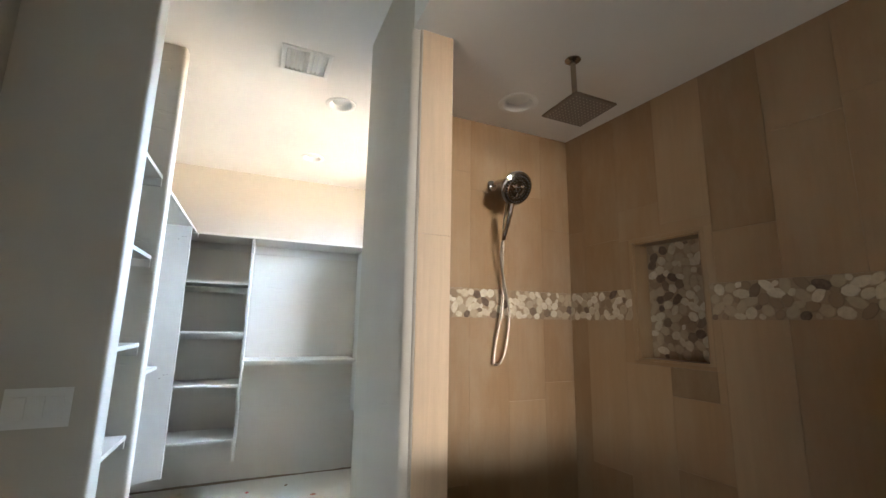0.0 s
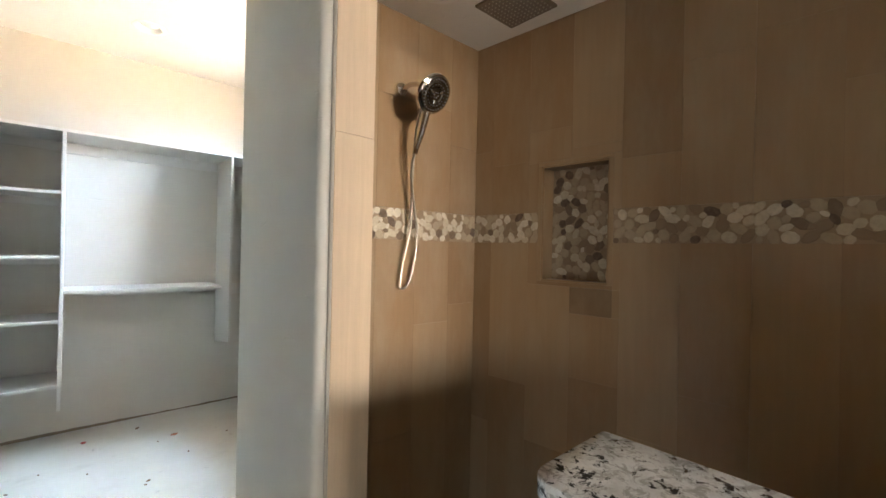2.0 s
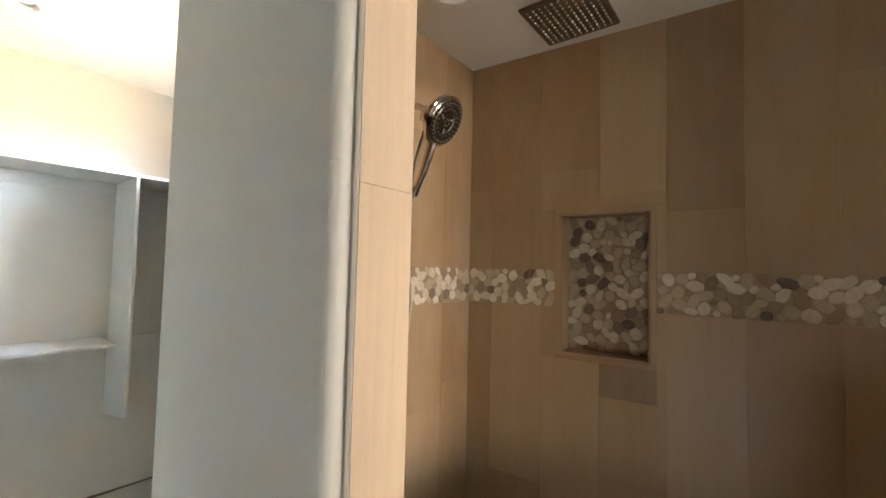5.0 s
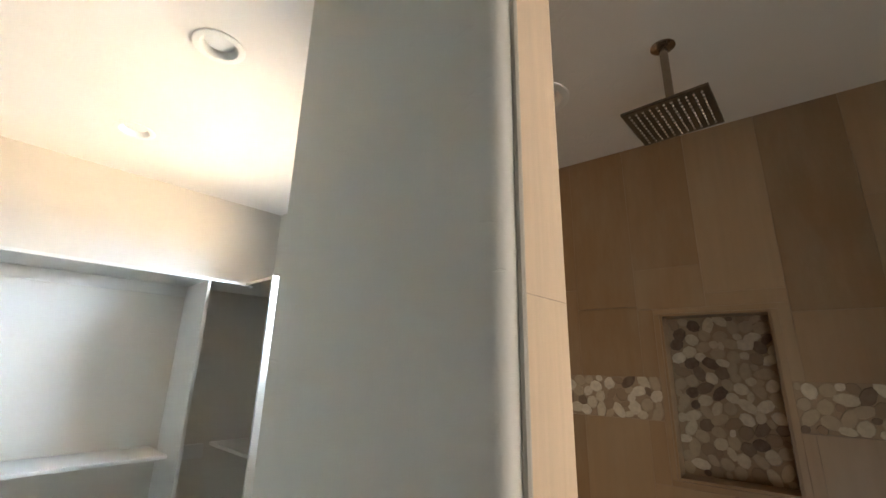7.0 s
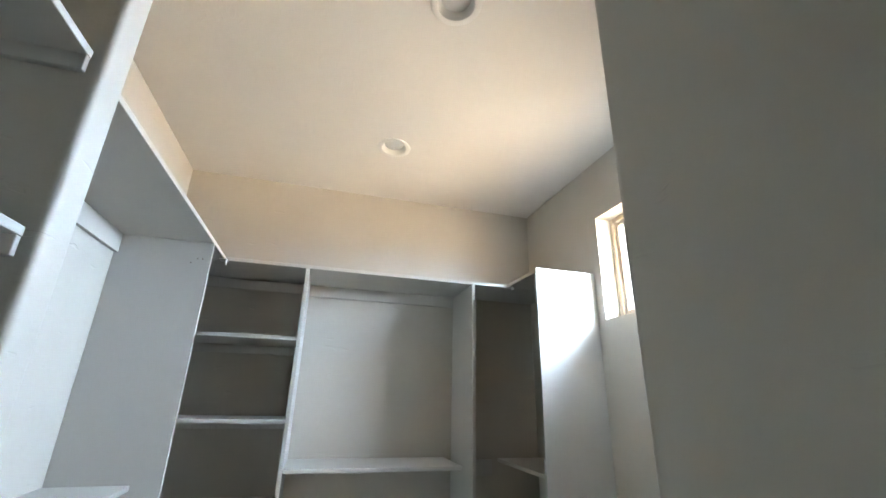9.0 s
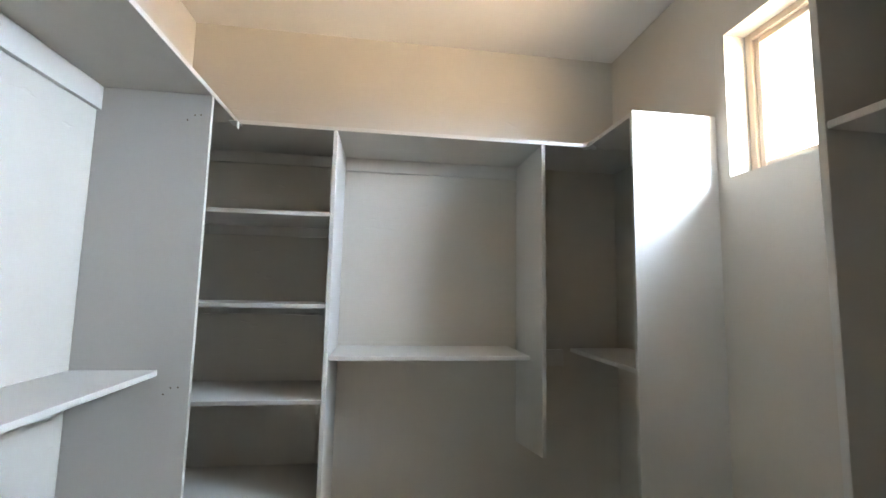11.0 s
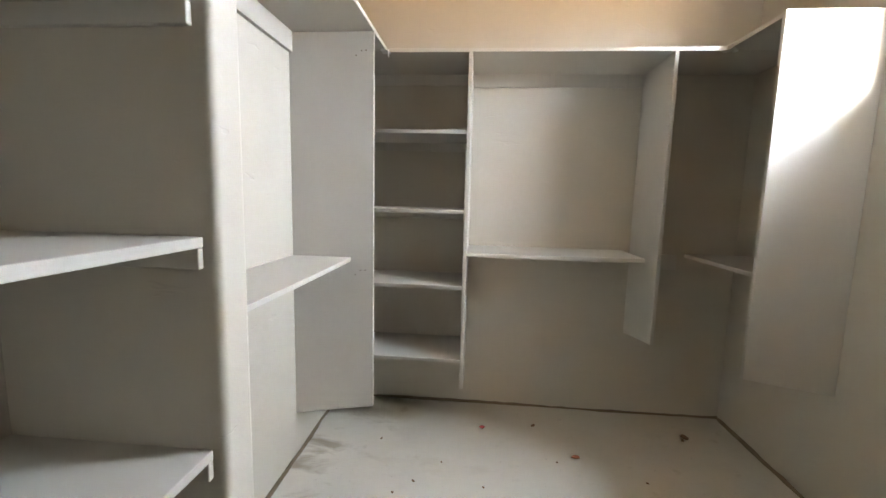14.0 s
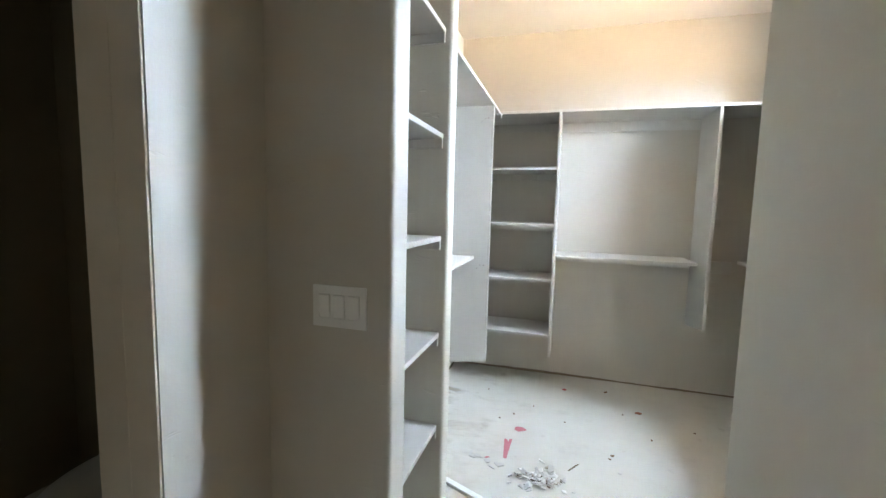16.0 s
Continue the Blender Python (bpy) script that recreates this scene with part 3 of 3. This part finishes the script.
    cutter = new("cutter", mesh_of("cutter", join(*cutters), CEIL))
    mod = ob.modifiers.new("holes", "BOOLEAN")
    mod.operation, mod.solver, mod.object = "DIFFERENCE", "EXACT", cutter
    graph = bpy.context.evaluated_depsgraph_get()
    graph.update()
    me = bpy.data.meshes.new_from_object(ob.evaluated_get(graph))
    ob.modifiers.remove(mod)
    ob.data = me
    bpy.data.objects.remove(cutter)


def shaft(x, y, z):
    bm = lathe_bm([(0.0, -0.05), (0.081, -0.05), (0.081, 0.055), (0.0, 0.055)], 32)
    bmesh.ops.remove_doubles(bm, verts=bm.verts[:], dist=0.0001)
    bmesh.ops.recalc_face_normals(bm, faces=bm.faces[:])
    bmesh.ops.translate(bm, verts=bm.verts[:], vec=(x, y, z))
    return bm


CLOSET_LIGHTS = ((0.422, 3.836), (0.478, 2.832))
SHOWER_LIGHTS = ((1.150, 1.820), (1.165, 0.985))
VENT = (0.224, 2.46)
bore("ceiling", [shaft(x, y, TOP) for x, y in CLOSET_LIGHTS] + [box_bm((VENT[0] - 0.106, VENT[1] - 0.100, TOP - 0.05), (VENT[0] + 0.106, VENT[1] + 0.100, TOP + 0.12))])
bore("shower_soffit", [shaft(x, y, SHTOP) for x, y in SHOWER_LIGHTS])


def downlight(x, y, z, group="recessed ceiling lights"):
    t = thing("recessed_light", "round white recessed ceiling light, switched off", "ceiling light", (x, y, z), group)
    part("trim_ring", lathe_bm([(0.095, -0.0005), (0.0945, -0.004), (0.088, -0.0065), (0.070, -0.005), (0.063, 0.002), (0.058, 0.014), (0.055, 0.024), (0.080, 0.024), (0.080, 0.0), (0.095, -0.0005)], 48), PLASTIC, t, "", True)
    part("lens", lathe_bm([(0.0, 0.014), (0.030, 0.0155), (0.054, 0.021), (0.054, 0.025), (0.0, 0.025)], 48), LENS, t, "frosted lens", True)


for x, y in CLOSET_LIGHTS:
    downlight(x, y, TOP)
for x, y in SHOWER_LIGHTS:
    downlight(x, y, SHTOP)


def ceiling_vent():
    t = thing("ceiling_vent", "white metal air vent with slats in the ceiling", "air vent", (*VENT, TOP))
    a, b, f = 0.128, 0.122, 0.024
    part("frame", boxes_bm(((-a, -b, -0.006), (a, -b + f, -0.0003)), ((-a, b - f, -0.006), (a, b, -0.0003)), ((-a, -b + f, -0.006), (-a + f, b - f, -0.0003)), ((a - f, -b + f, -0.006), (a, b - f, -0.0003)), bevel=0.0015), PLASTIC, t)
    part("duct", box_bm((-a + f, -b + f, 0.016), (a - f, b - f, 0.022)), LENS, t, "pale damper plate above the slats")
    for i in range(9):
        x = -a + f + 0.012 + i * (2 * (a - f) - 0.024) / 8
        part("slat", box_bm((-0.012, -b + f, -0.0006), (0.012, b - f, 0.0006)), PLASTIC, t).matrix_local = pose(x, 0, 0.003, 0, 40 if i < 5 else -40, 0)


ceiling_vent()


# ---- switch plate ----
def switch_plate():
    t = thing("light_switch", "white three-gang rocker switch plate on the wall", "light switch", (-0.5065, SW0, 1.071))
    bars = [((-0.084, -0.006, -0.060), (0.084, 0.0, -0.0345)), ((-0.084, -0.006, 0.0345), (0.084, 0.0, 0.060))]
    for x0, x1 in ((-0.084, -0.0638), (-0.0282, -0.0178), (0.0178, 0.0282), (0.0638, 0.084)):
        bars.append(((x0, -0.006, -0.0345), (x1, 0.0, 0.0345)))
    part("plate", boxes_bm(*bars), PLASTIC, t)
    part("backing", box_bm((-0.066, -0.0030, -0.036), (0.066, -0.0004, 0.036)), RUBBER, t, "grey recess behind the rockers")
    for i in (-1, 0, 1):
        x = i * 0.046
        part("rocker", box_bm((-0.0172, -0.0035, -0.0340), (0.0172, 0.0035, 0.0340), 0.001), PLASTIC, t).matrix_local = pose(x, -0.0055, 0, 5, 0, 0)
        for z in (-0.048, 0.048):
            part("screw", lathe_bm([(0.0, 0.0012), (0.003, 0.0008), (0.0034, 0.0)], 10), PLASTIC, t).matrix_local = pose(x, -0.006, z, 90, 0, 0)


switch_plate()


# ---- shower fittings ----
def rain_shower():
    t = thing("rain_shower_head", "square brushed-nickel rain shower head hanging from the ceiling", "shower head", (1.158, 1.449, SHTOP))
    part("flange", lathe_bm([(0.0, -0.012), (0.012, -0.012), (0.024, -0.008), (0.031, -0.003), (0.031, 0.0)], 32), NICKEL, t, "", True)
    part("arm", tube_bm([(0, 0, -0.006), (0, 0, -0.05), (0.002, 0, -0.12), (0.006, 0.001, -0.19)], 0.0105, 16), NICKEL, t, "", True)
    hx, hy, hz = 0.020, 0.004, -0.206
    part("ball_joint", lathe_bm([(0.0, 0.028), (0.010, 0.026), (0.017, 0.016), (0.017, 0.006), (0.024, 0.0)], 24), NICKEL, t, "", True).location = (0.008, 0.001, hz + 0.002)
    a = 0.100
    part("head_plate", box_bm((hx - a, hy - a, hz - 0.007), (hx + a, hy + a, hz + 0.002), 0.0025, 2), PLATE, t, "dark nickel plate")
    tip = mesh_of("nozzle", lathe_bm([(0.0, -0.003), (0.0022, -0.003), (0.003, 0.0)], 7), NOZZLE, True)
    for i in range(11):
        for j in range(11):
            o = new("nozzle", tip)
            o.parent = t
            o.location = (hx - 0.0825 + i * 0.0165, hy - 0.0825 + j * 0.0165, hz - 0.007)


rain_shower()


def hand_shower():
    t = thing("hand_shower", "chrome hand shower in a wall bracket with a metal hose", "hand shower", (1.150, SHY - 0.009, 2.058))
    turn = pose(0, 0, 0, 90, 0, 0)
    part("flange", lathe_bm([(0.029, 0.0), (0.029, 0.004), (0.024, 0.010), (0.014, 0.014), (0.0, 0.014)], 32), CHROME, t, "", True).matrix_local = turn
    part("arm", tube_bm([(0, -0.01, 0), (0, -0.06, 0.003), (0.001, -0.11, -0.008), (0.002, -0.15, -0.03)], 0.0105, 14), CHROME, t, "", True)
    part("holder", lathe_bm([(0.0, -0.030), (0.015, -0.028), (0.021, -0.014), (0.022, 0.010), (0.016, 0.024), (0.0, 0.028)], 24), CHROME, t, "", True).matrix_local = pose(0.0, -0.158, -0.045, 30, 4, 0)
    face = look((-0.001, -0.222, -0.080), (0.02, -0.652, -0.335))
    h = part("spray_head", lathe_bm([(0.0, -0.012), (0.072, -0.011), (0.080, -0.006), (0.082, 0.003), (0.076, 0.012), (0.052, 0.024), (0.026, 0.036), (0.0, 0.040)], 48), CHROME, t, "", True)
    h.matrix_local = face
    part("spray_face", lathe_bm([(0.0, -0.0150), (0.020, -0.0150), (0.024, -0.0125), (0.030, -0.0125), (0.034, -0.0165), (0.050, -0.0165), (0.054, -0.0130), (0.066, -0.0145), (0.071, -0.0115)], 48), FACE, h, "glossy chrome spray face with dark reflections in its colour", True)
    for k in range(3):
        th = 2 * math.pi * k / 3 + 0.4
        spoke = box_bm((0.020, -0.0045, -0.0180), (0.036, 0.0045, -0.0130), 0.0015)
        bmesh.ops.rotate(spoke, verts=spoke.verts, cent=(0, 0, 0), matrix=Matrix.Rotation(th, 3, "Z"))
        part("selector_spoke", spoke, CHROME, h)
    drops = []
    for ring, count in ((0.011, 6), (0.042, 18), (0.061, 28)):
        for k in range(count):
            n = lathe_bm([(0.0, -0.0195), (0.0018, -0.0192), (0.0026, -0.0135)], 6)
            bmesh.ops.translate(n, verts=n.verts, vec=(ring * math.cos(2 * math.pi * k / count), ring * math.sin(2 * math.pi * k / count), 0))
            drops.append(n)
    tagged(part("nozzle_ring", join(*drops), DARK_RUBBER, h), kind="stuff")
    part("handle", tube_bm([(-0.004, -0.190, -0.120), (-0.003, -0.175, -0.165), (-0.003, -0.150, -0.225), (-0.006, -0.125, -0.280)], [0.0155, 0.0145, 0.013, 0.0115], 18), CHROME, t, "", True)
    part("hose_nut", lathe_bm([(0.0, 0.014), (0.0115, 0.014), (0.0125, 0.008), (0.0125, -0.014), (0.008, -0.018), (0.0, -0.018)], 12), CHROME, t).matrix_local = pose(-0.007, -0.118, -0.292, 24, 0, 0)
    hose = [(-0.007, -0.114, -0.305), (-0.006, -0.092, -0.36), (0.016, -0.070, -0.45), (0.050, -0.050, -0.56), (0.070, -0.042, -0.64), (0.068, -0.036, -0.74), (0.048, -0.032, -0.84),
            (0.022, -0.030, -0.885), (-0.002, -0.030, -0.890), (-0.010, -0.030, -0.87), (0.006, -0.032, -0.76), (0.034, -0.040, -0.62), (0.032, -0.046, -0.48), (0.026, -0.060, -0.34), (0.016, -0.090, -0.20), (0.006, -0.140, -0.09), (0.001, -0.152, -0.07)]
    part("hose", tube_bm(hose, 0.0054, 12, 10), HOSE, t, "ribbed metal hose", True)


hand_shower()

# ---- knee wall cap ----
cap = structure("granite_cap", prism_bm(rounded([(0.528, -0.22), (0.752, -0.22), (0.752, 0.899), (0.528, 0.899)], [0, 0, 0.010, 0.045]), 1.0, 1.030, 0.003),
                GRANITE, "polished white granite slab with black and grey flecks", "granite cap", True)
# top of the added return; its edge casts the shadow line on the tiles
structure("granite_cap_return", box_bm((0.7525, 0.14, 1.0), (1.785, 0.32, 1.030), 0.003), GRANITE, "polished speckled granite slab on the added unseen return", "granite cap")

# ---- shower tile ----
edge = structure("tile_edge", box_bm((0.5455, 1.536, 0), (0.5545, 1.5478, SHTOP), 0.003), METAL_EDGE, "beige metal edge trim beside the tile", "edge trim")
TT = 0.009


def cut(rects, hole):
    """Rectangles (a0, a1, z0, z1) with a hole taken out of them."""
    out = []
    h0, h1, g0, g1 = hole
    for a0, a1, z0, z1 in rects:
        if a1 <= h0 or a0 >= h1 or z1 <= g0 or z0 >= g1:
            out.append((a0, a1, z0, z1))
            continue
        for r in ((a0, a1, z0, max(z0, min(g0, z1))), (a0, a1, min(z1, max(g1, z0)), z1),
                  (a0, max(a0, h0), max(z0, g0), min(z1, g1)), (min(a1, h1), a1, max(z0, g0), min(z1, g1))):
            if r[1] - r[0] > 0.008 and r[3] - r[2] > 0.008:
                out.append(r)
    return out


def planks(a0, a1, first, pitch, bands, rng, known=()):
    """Upright planks between a0 and a1, with a joint at a height of its own in each column."""
    out, x = [], first
    while x > a0 - pitch:
        x -= pitch
    while x < a1:
        lo, hi = max(x, a0), min(x + pitch, a1)
        if hi - lo > 0.012:
            for z0, z1 in bands:
                j = z0 + (z1 - z0) * rng.uniform(0.25, 0.75)
                for at, height in known:
                    if lo < at < hi and z0 < height < z1:
                        j = height
                out += [(lo, hi, z0, j), (lo, hi, j, z1)]
        x += pitch
    return out


def lay(rects, place, parent, mat=TILE):
    g = 0.0003
    for a0, a1, z0, z1 in rects:
        w, h = a1 - a0 - 2 * g, z1 - z0 - 2 * g
        o = part("tile", box_bm((-w / 2, -TT, -h / 2), (w / 2, 0, h / 2), 0.0003), mat, parent)
        o.matrix_local = place((a0 + a1) / 2, (z0 + z1) / 2)


B0, B1 = 1.384, 1.524
rng = random.Random(11)
FR = 0.018
hole = (NY0 - FR, NY1 + FR, NZ0 - FR, NZ1 + FR)
east = cut(planks(-0.5, SHY - TT, 1.959 - 6 * 0.2155, 0.2155, ((0, B0), (B1, SHTOP)), rng, ((1.2, 1.725), (1.2, 0.62), (1.42, 1.80), (1.63, 1.90), (0.99, 2.05))), hole)
offcut = (NY0 - FR, 1.528, NZ0 - FR - 0.115, NZ0 - FR)   # darker filler piece under the niche
east = cut(east, offcut)
lay([offcut], lambda a, z: pose(SHX, a, z, 0, 0, -90), sh_e, TILE_DARK)
for r in east:
    mid, low = (r[0] + r[1]) / 2, r[2]
    tone = TILE
    if 1.313 < mid < 1.47 and low > B0 + 0.1 or 1.097 < mid < 1.313 and r[3] < B1:
        tone = TILE_LIGHT
    elif 1.097 < mid < 1.313 and low > B1 + 0.15:
        tone = TILE_MID
    lay([r], lambda a, z: pose(SHX, a, z, 0, 0, -90), sh_e, tone)
north = planks(0.665 + TT, SHX + 0.01, 1.457 - 4 * 0.2155, 0.2155, ((0, B0), (B1, SHTOP)), rng, ((1.35, 0.99), (1.55, 1.07), (1.14, 0.5)))
lay(north, lambda a, z: pose(a, SHY, z, 0, 0, 0), sh_n)
wing_in = planks(1.5385, SHY - TT, 1.75, 0.2155, ((0, B0), (B1, SHTOP)), rng)
lay(wing_in, lambda a, z: pose(0.665, a, z, 0, 0, 90), sh_w)
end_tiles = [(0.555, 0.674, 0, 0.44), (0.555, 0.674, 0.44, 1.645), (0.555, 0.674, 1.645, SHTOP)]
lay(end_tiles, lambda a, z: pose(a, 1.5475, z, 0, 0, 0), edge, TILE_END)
# niche frame and lining
for r in ((NY0 - FR, NY1 + FR, NZ1, NZ1 + FR), (NY0 - FR, NY1 + FR, NZ0 - FR, NZ0), (NY0 - FR, NY0, NZ0, NZ1), (NY1, NY1 + FR, NZ0, NZ1)):
    lay([r], lambda a, z: pose(SHX, a, z, 0, 0, -90), sh_e)
part("niche_lining", boxes_bm(((SHX - 0.004, NY0, NZ0), (SHX + ND, NY1, NZ0 + 0.008)), ((SHX - 0.004, NY0, NZ1 - 0.008), (SHX + ND, NY1, NZ1)),
                              ((SHX - 0.004, NY0, NZ0 + 0.008), (SHX + ND, NY0 + 0.008, NZ1 - 0.008)), ((SHX - 0.004, NY1 - 0.008, NZ0 + 0.008), (SHX + ND, NY1, NZ1 - 0.008))), TILE, sh_e)


def pebble_meshes(rng):
    out = []
    for k in range(8):
        bm = bmesh.new()
        n = 9
        long = rng.uniform(1.0, 1.45)
        ph = rng.uniform(0, 6.28)
        rad = [1 + 0.10 * math.sin(2 * math.pi * i / n * 2 + ph) + rng.uniform(-0.05, 0.05) for i in range(n)]
        rings = []
        for s, h in ((1.0, 0.0), (0.99, -0.80), (0.88, -0.965)):
            rings.append([bm.verts.new((s * rad[i] * long * math.cos(2 * math.pi * i / n), h, s * rad[i] / long ** 0.5 * math.sin(2 * math.pi * i / n))) for i in range(n)])
        mid = bm.verts.new((0, -1.0, 0))
        for a, c in zip(rings, rings[1:]):
            for i in range(n):
                bm.faces.new((a[i], a[(i + 1) % n], c[(i + 1) % n], c[i]))
        for i in range(n):
            bm.faces.new((rings[-1][i], rings[-1][(i + 1) % n], mid))
        bmesh.ops.recalc_face_normals(bm, faces=bm.faces[:])
        out.append(mesh_of("pebble", bm, PEBBLE, True))
    return out


PEB = pebble_meshes(random.Random(5))


def strew(a0, a1, z0, z1, place, parent, rng, size=(0.010, 0.0215)):
    """Flat pebbles packed in a field, never overlapping."""
    done = []
    for r in sorted((rng.uniform(*size) for _ in range(int(16000 * (a1 - a0) * (z1 - z0)))), reverse=True):
        for _ in range(9):
            a, z = rng.uniform(a0 + r * 0.8, a1 - r * 0.8), rng.uniform(z0 + r * 0.8, z1 - r * 0.8)
            if all((a - b) ** 2 + (z - y) ** 2 > (0.86 * (r + q)) ** 2 for b, y, q in done):
                done.append((a, z, r))
                break
    for a, z, r in done:
        o = new("pebble", rng.choice(PEB))
        o.parent = parent
        o.matrix_local = place(a, z) @ pose(0, 0, 0, 0, rng.uniform(0, 360), 0) @ Matrix.Diagonal((r, 0.0083, r, 1))


prng = random.Random(23)
BED = 0.0066
part("grout_bed", boxes_bm(((SHX - BED, 0.10, B0 + 0.0005), (SHX, NY0 - FR - 0.0005, B1 - 0.0005)), ((SHX - BED, NY1 + FR + 0.0005, B0 + 0.0005), (SHX, SHY, B1 - 0.0005)),
                           ((SHX + ND - BED, NY0 + 0.008, NZ0 + 0.008), (SHX + ND, NY1 - 0.008, NZ1 - 0.008))), BEDDING, sh_e)
part("grout_bed", box_bm((0.669, SHY - BED, B0 + 0.0005), (SHX + 0.01, SHY, B1 - 0.0005)), BEDDING, sh_n)
strew(0.10, NY0 - FR, B0, B1, lambda a, z: pose(SHX, a, z, 0, 0, -90), sh_e, prng)
strew(NY1 + FR, SHY, B0, B1, lambda a, z: pose(SHX, a, z, 0, 0, -90), sh_e, prng)
strew(NY0 + 0.006, NY1 - 0.008, NZ0 + 0.008, NZ1 - 0.008, lambda a, z: pose(SHX + ND, a, z, 0, 0, -90), sh_e, prng)
strew(0.66, SHX, B0, B1, lambda a, z: pose(a, SHY, z, 0, 0, 0), sh_n, prng)


# ---- toilet in the unlit room ----
def toilet():
    t = thing("toilet", "white ceramic toilet with closed lid", "toilet", (-1.32, 2.03, 0))

    def oval(a, b, z0, z1, y=0.0, bev=0.0):
        return prism_bm([(a * math.cos(k * math.pi / 16), y + b * math.sin(k * math.pi / 16)) for k in range(32)], z0, z1, bev)
    part("bowl", join(oval(0.13, 0.22, 0.0, 0.18, 0.05, 0.02), oval(0.185, 0.265, 0.18, 0.385, 0.0, 0.03)), CERAMIC, t, "", True)
    part("lid", oval(0.195, 0.275, 0.386, 0.425, 0.0, 0.012), PLASTIC, t, "", True)
    part("tank", box_bm((-0.21, 0.22, 0.36), (0.21, 0.385, 0.74), 0.02, 3), CERAMIC, t)
    part("tank_lid", box_bm((-0.22, 0.21, 0.741), (0.22, 0.388, 0.775), 0.008, 2), CERAMIC, t)


toilet()


# ---- scraps on the closet floor ----
def scrap(name, label, category, outline, x, y, rz, mat, height=0.002, group=""):
    me = mesh_of(name, prism_bm(outline, 0.0, height), mat)
    ob = tagged(new(name, me), label, category, group)
    ob.matrix_world = pose(x, y, 0.0002, 0, 0, rz)
    return ob


drng = random.Random(41)


def ragged(a, b, n=9):
    return [(a * drng.uniform(0.65, 1.1) * math.cos(2 * math.pi * k / n), b * drng.uniform(0.65, 1.1) * math.sin(2 * math.pi * k / n)) for k in range(n)]


scrap("red_scrap", "torn piece of red tape lying on the floor", "scrap", [(-0.034, 0.022), (-0.038, -0.012), (-0.012, -0.034), (0.030, -0.006), (0.036, 0.004), (0.004, 0.028)], -0.104, 3.522, 0, PINK, 0.0015)
scrap("tape_strip", "faded strip of pink tape stuck to the floor", "tape", [(-0.014, -0.098), (0.004, -0.104), (0.012, -0.02), (0.026, 0.098), (0.010, 0.100), (0.004, 0.07), (-0.008, 0.096), (-0.020, 0.094)], -0.160, 3.290, 4, PINK, 0.0012)
scrap("red_scrap", "tiny torn bit of red tape on the floor", "scrap", ragged(0.016, 0.008), -0.251, 3.168, 30, PINK, 0.0015)
scrap("wood_splinter", "thin grey-brown splinter of wood on the floor", "splinter", [(-0.045, -0.003), (0.045, -0.002), (0.04, 0.003), (-0.045, 0.003)], 0.203, 3.221, 55, DARK, 0.004)
scrap("red_scrap", "small dark red scrap on the floor", "scrap", ragged(0.018, 0.015), 0.154, 4.210, 20, RED, 0.004)
for x, y, a, b, m in ((0.451, 4.262, 0.020, 0.009, BROWN), (0.634, 3.985, 0.013, 0.024, RUST), (1.295, 4.250, 0.020, 0.026, BROWN), (1.270, 4.215, 0.013, 0.009, BROWN)):
    scrap("brown_scrap", "small brown scrap on the floor", "scrap", ragged(a, b), x, y, drng.uniform(0, 90), m, 0.006, "brown scraps on the floor")
for x, y, a in ((0.158, 3.70, 0.007), (0.657, 3.645, 0.010), (0.414, 3.40, 0.014), (0.434, 3.242, 0.012), (-0.169, 3.706, 0.010), (-0.394, 4.026, 0.008), (0.395, 3.36, 0.008),
                (0.48, 3.95, 0.006), (0.53, 3.93, 0.007), (0.20, 4.05, 0.006), (0.93, 3.82, 0.008), (-0.05, 3.86, 0.007), (0.62, 4.35, 0.012), (-0.25, 3.62, 0.008), (1.24, 4.05, 0.006)):
    scrap("grit", "tiny crumb of dirt on the floor", "crumb", ragged(a, a * 0.6, 7), x, y, drng.uniform(0, 180), CHIP if a in (0.012, 0.006) else BROWN, 0.004, "crumbs on the floor")
for x, y in ((-0.345, 3.175), (-0.325, 3.150), (-0.300, 3.165), (-0.245, 3.135), (-0.215, 3.090), (-0.185, 3.118), (-0.165, 3.125)):
    scrap("paper_bit", "torn bit of white paper on the floor", "paper", ragged(drng.uniform(0.015, 0.035), drng.uniform(0.008, 0.02)), x, y, drng.uniform(0, 180), CHIP, 0.003, "paper bits on the floor")


def chip_pile():
    bms = []
    for k in range(120):
        r = abs(drng.gauss(0, 0.55))
        th = drng.uniform(0, 2 * math.pi)
        x, y = 0.135 * r * math.cos(th), 0.085 * r * math.sin(th)
        z = max(0.0, 0.022 * (1 - r)) * drng.uniform(0.2, 1.0)
        sx, sy, sz = drng.uniform(0.006, 0.022), drng.uniform(0.005, 0.014), drng.uniform(0.003, 0.008)
        b = box_bm((-sx, -sy, -sz / 2), (sx, sy, sz / 2))
        for v in b.verts:
            v.co *= drng.uniform(0.75, 1.15)
        m = pose(x, y, z + sz, drng.uniform(-35, 35), drng.uniform(-35, 35), drng.uniform(0, 360))
        bmesh.ops.transform(b, matrix=m, verts=b.verts)
        low = min(v.co.z for v in b.verts)
        if low < 0:
            bmesh.ops.translate(b, verts=b.verts, vec=(0, 0, -low))
        bms.append(b)
    ob = tagged(new("rubble_pile", mesh_of("rubble_pile", join(*bms), RUBBLE)), "small heap of broken plaster chips on the floor", "rubble", kind="stuff")
    ob.location = (0.030, 3.048, 0.0)


chip_pile()
stick = tagged(new("wood_offcut", mesh_of("wood_offcut", box_bm((-0.11, -0.016, 0), (0.11, 0.016, 0.018), 0.002), TRIM)), "white painted offcut of wood trim on the floor", "offcut")
stick.matrix_world = pose(-0.315, 2.855, 0, 0, 0, -24)
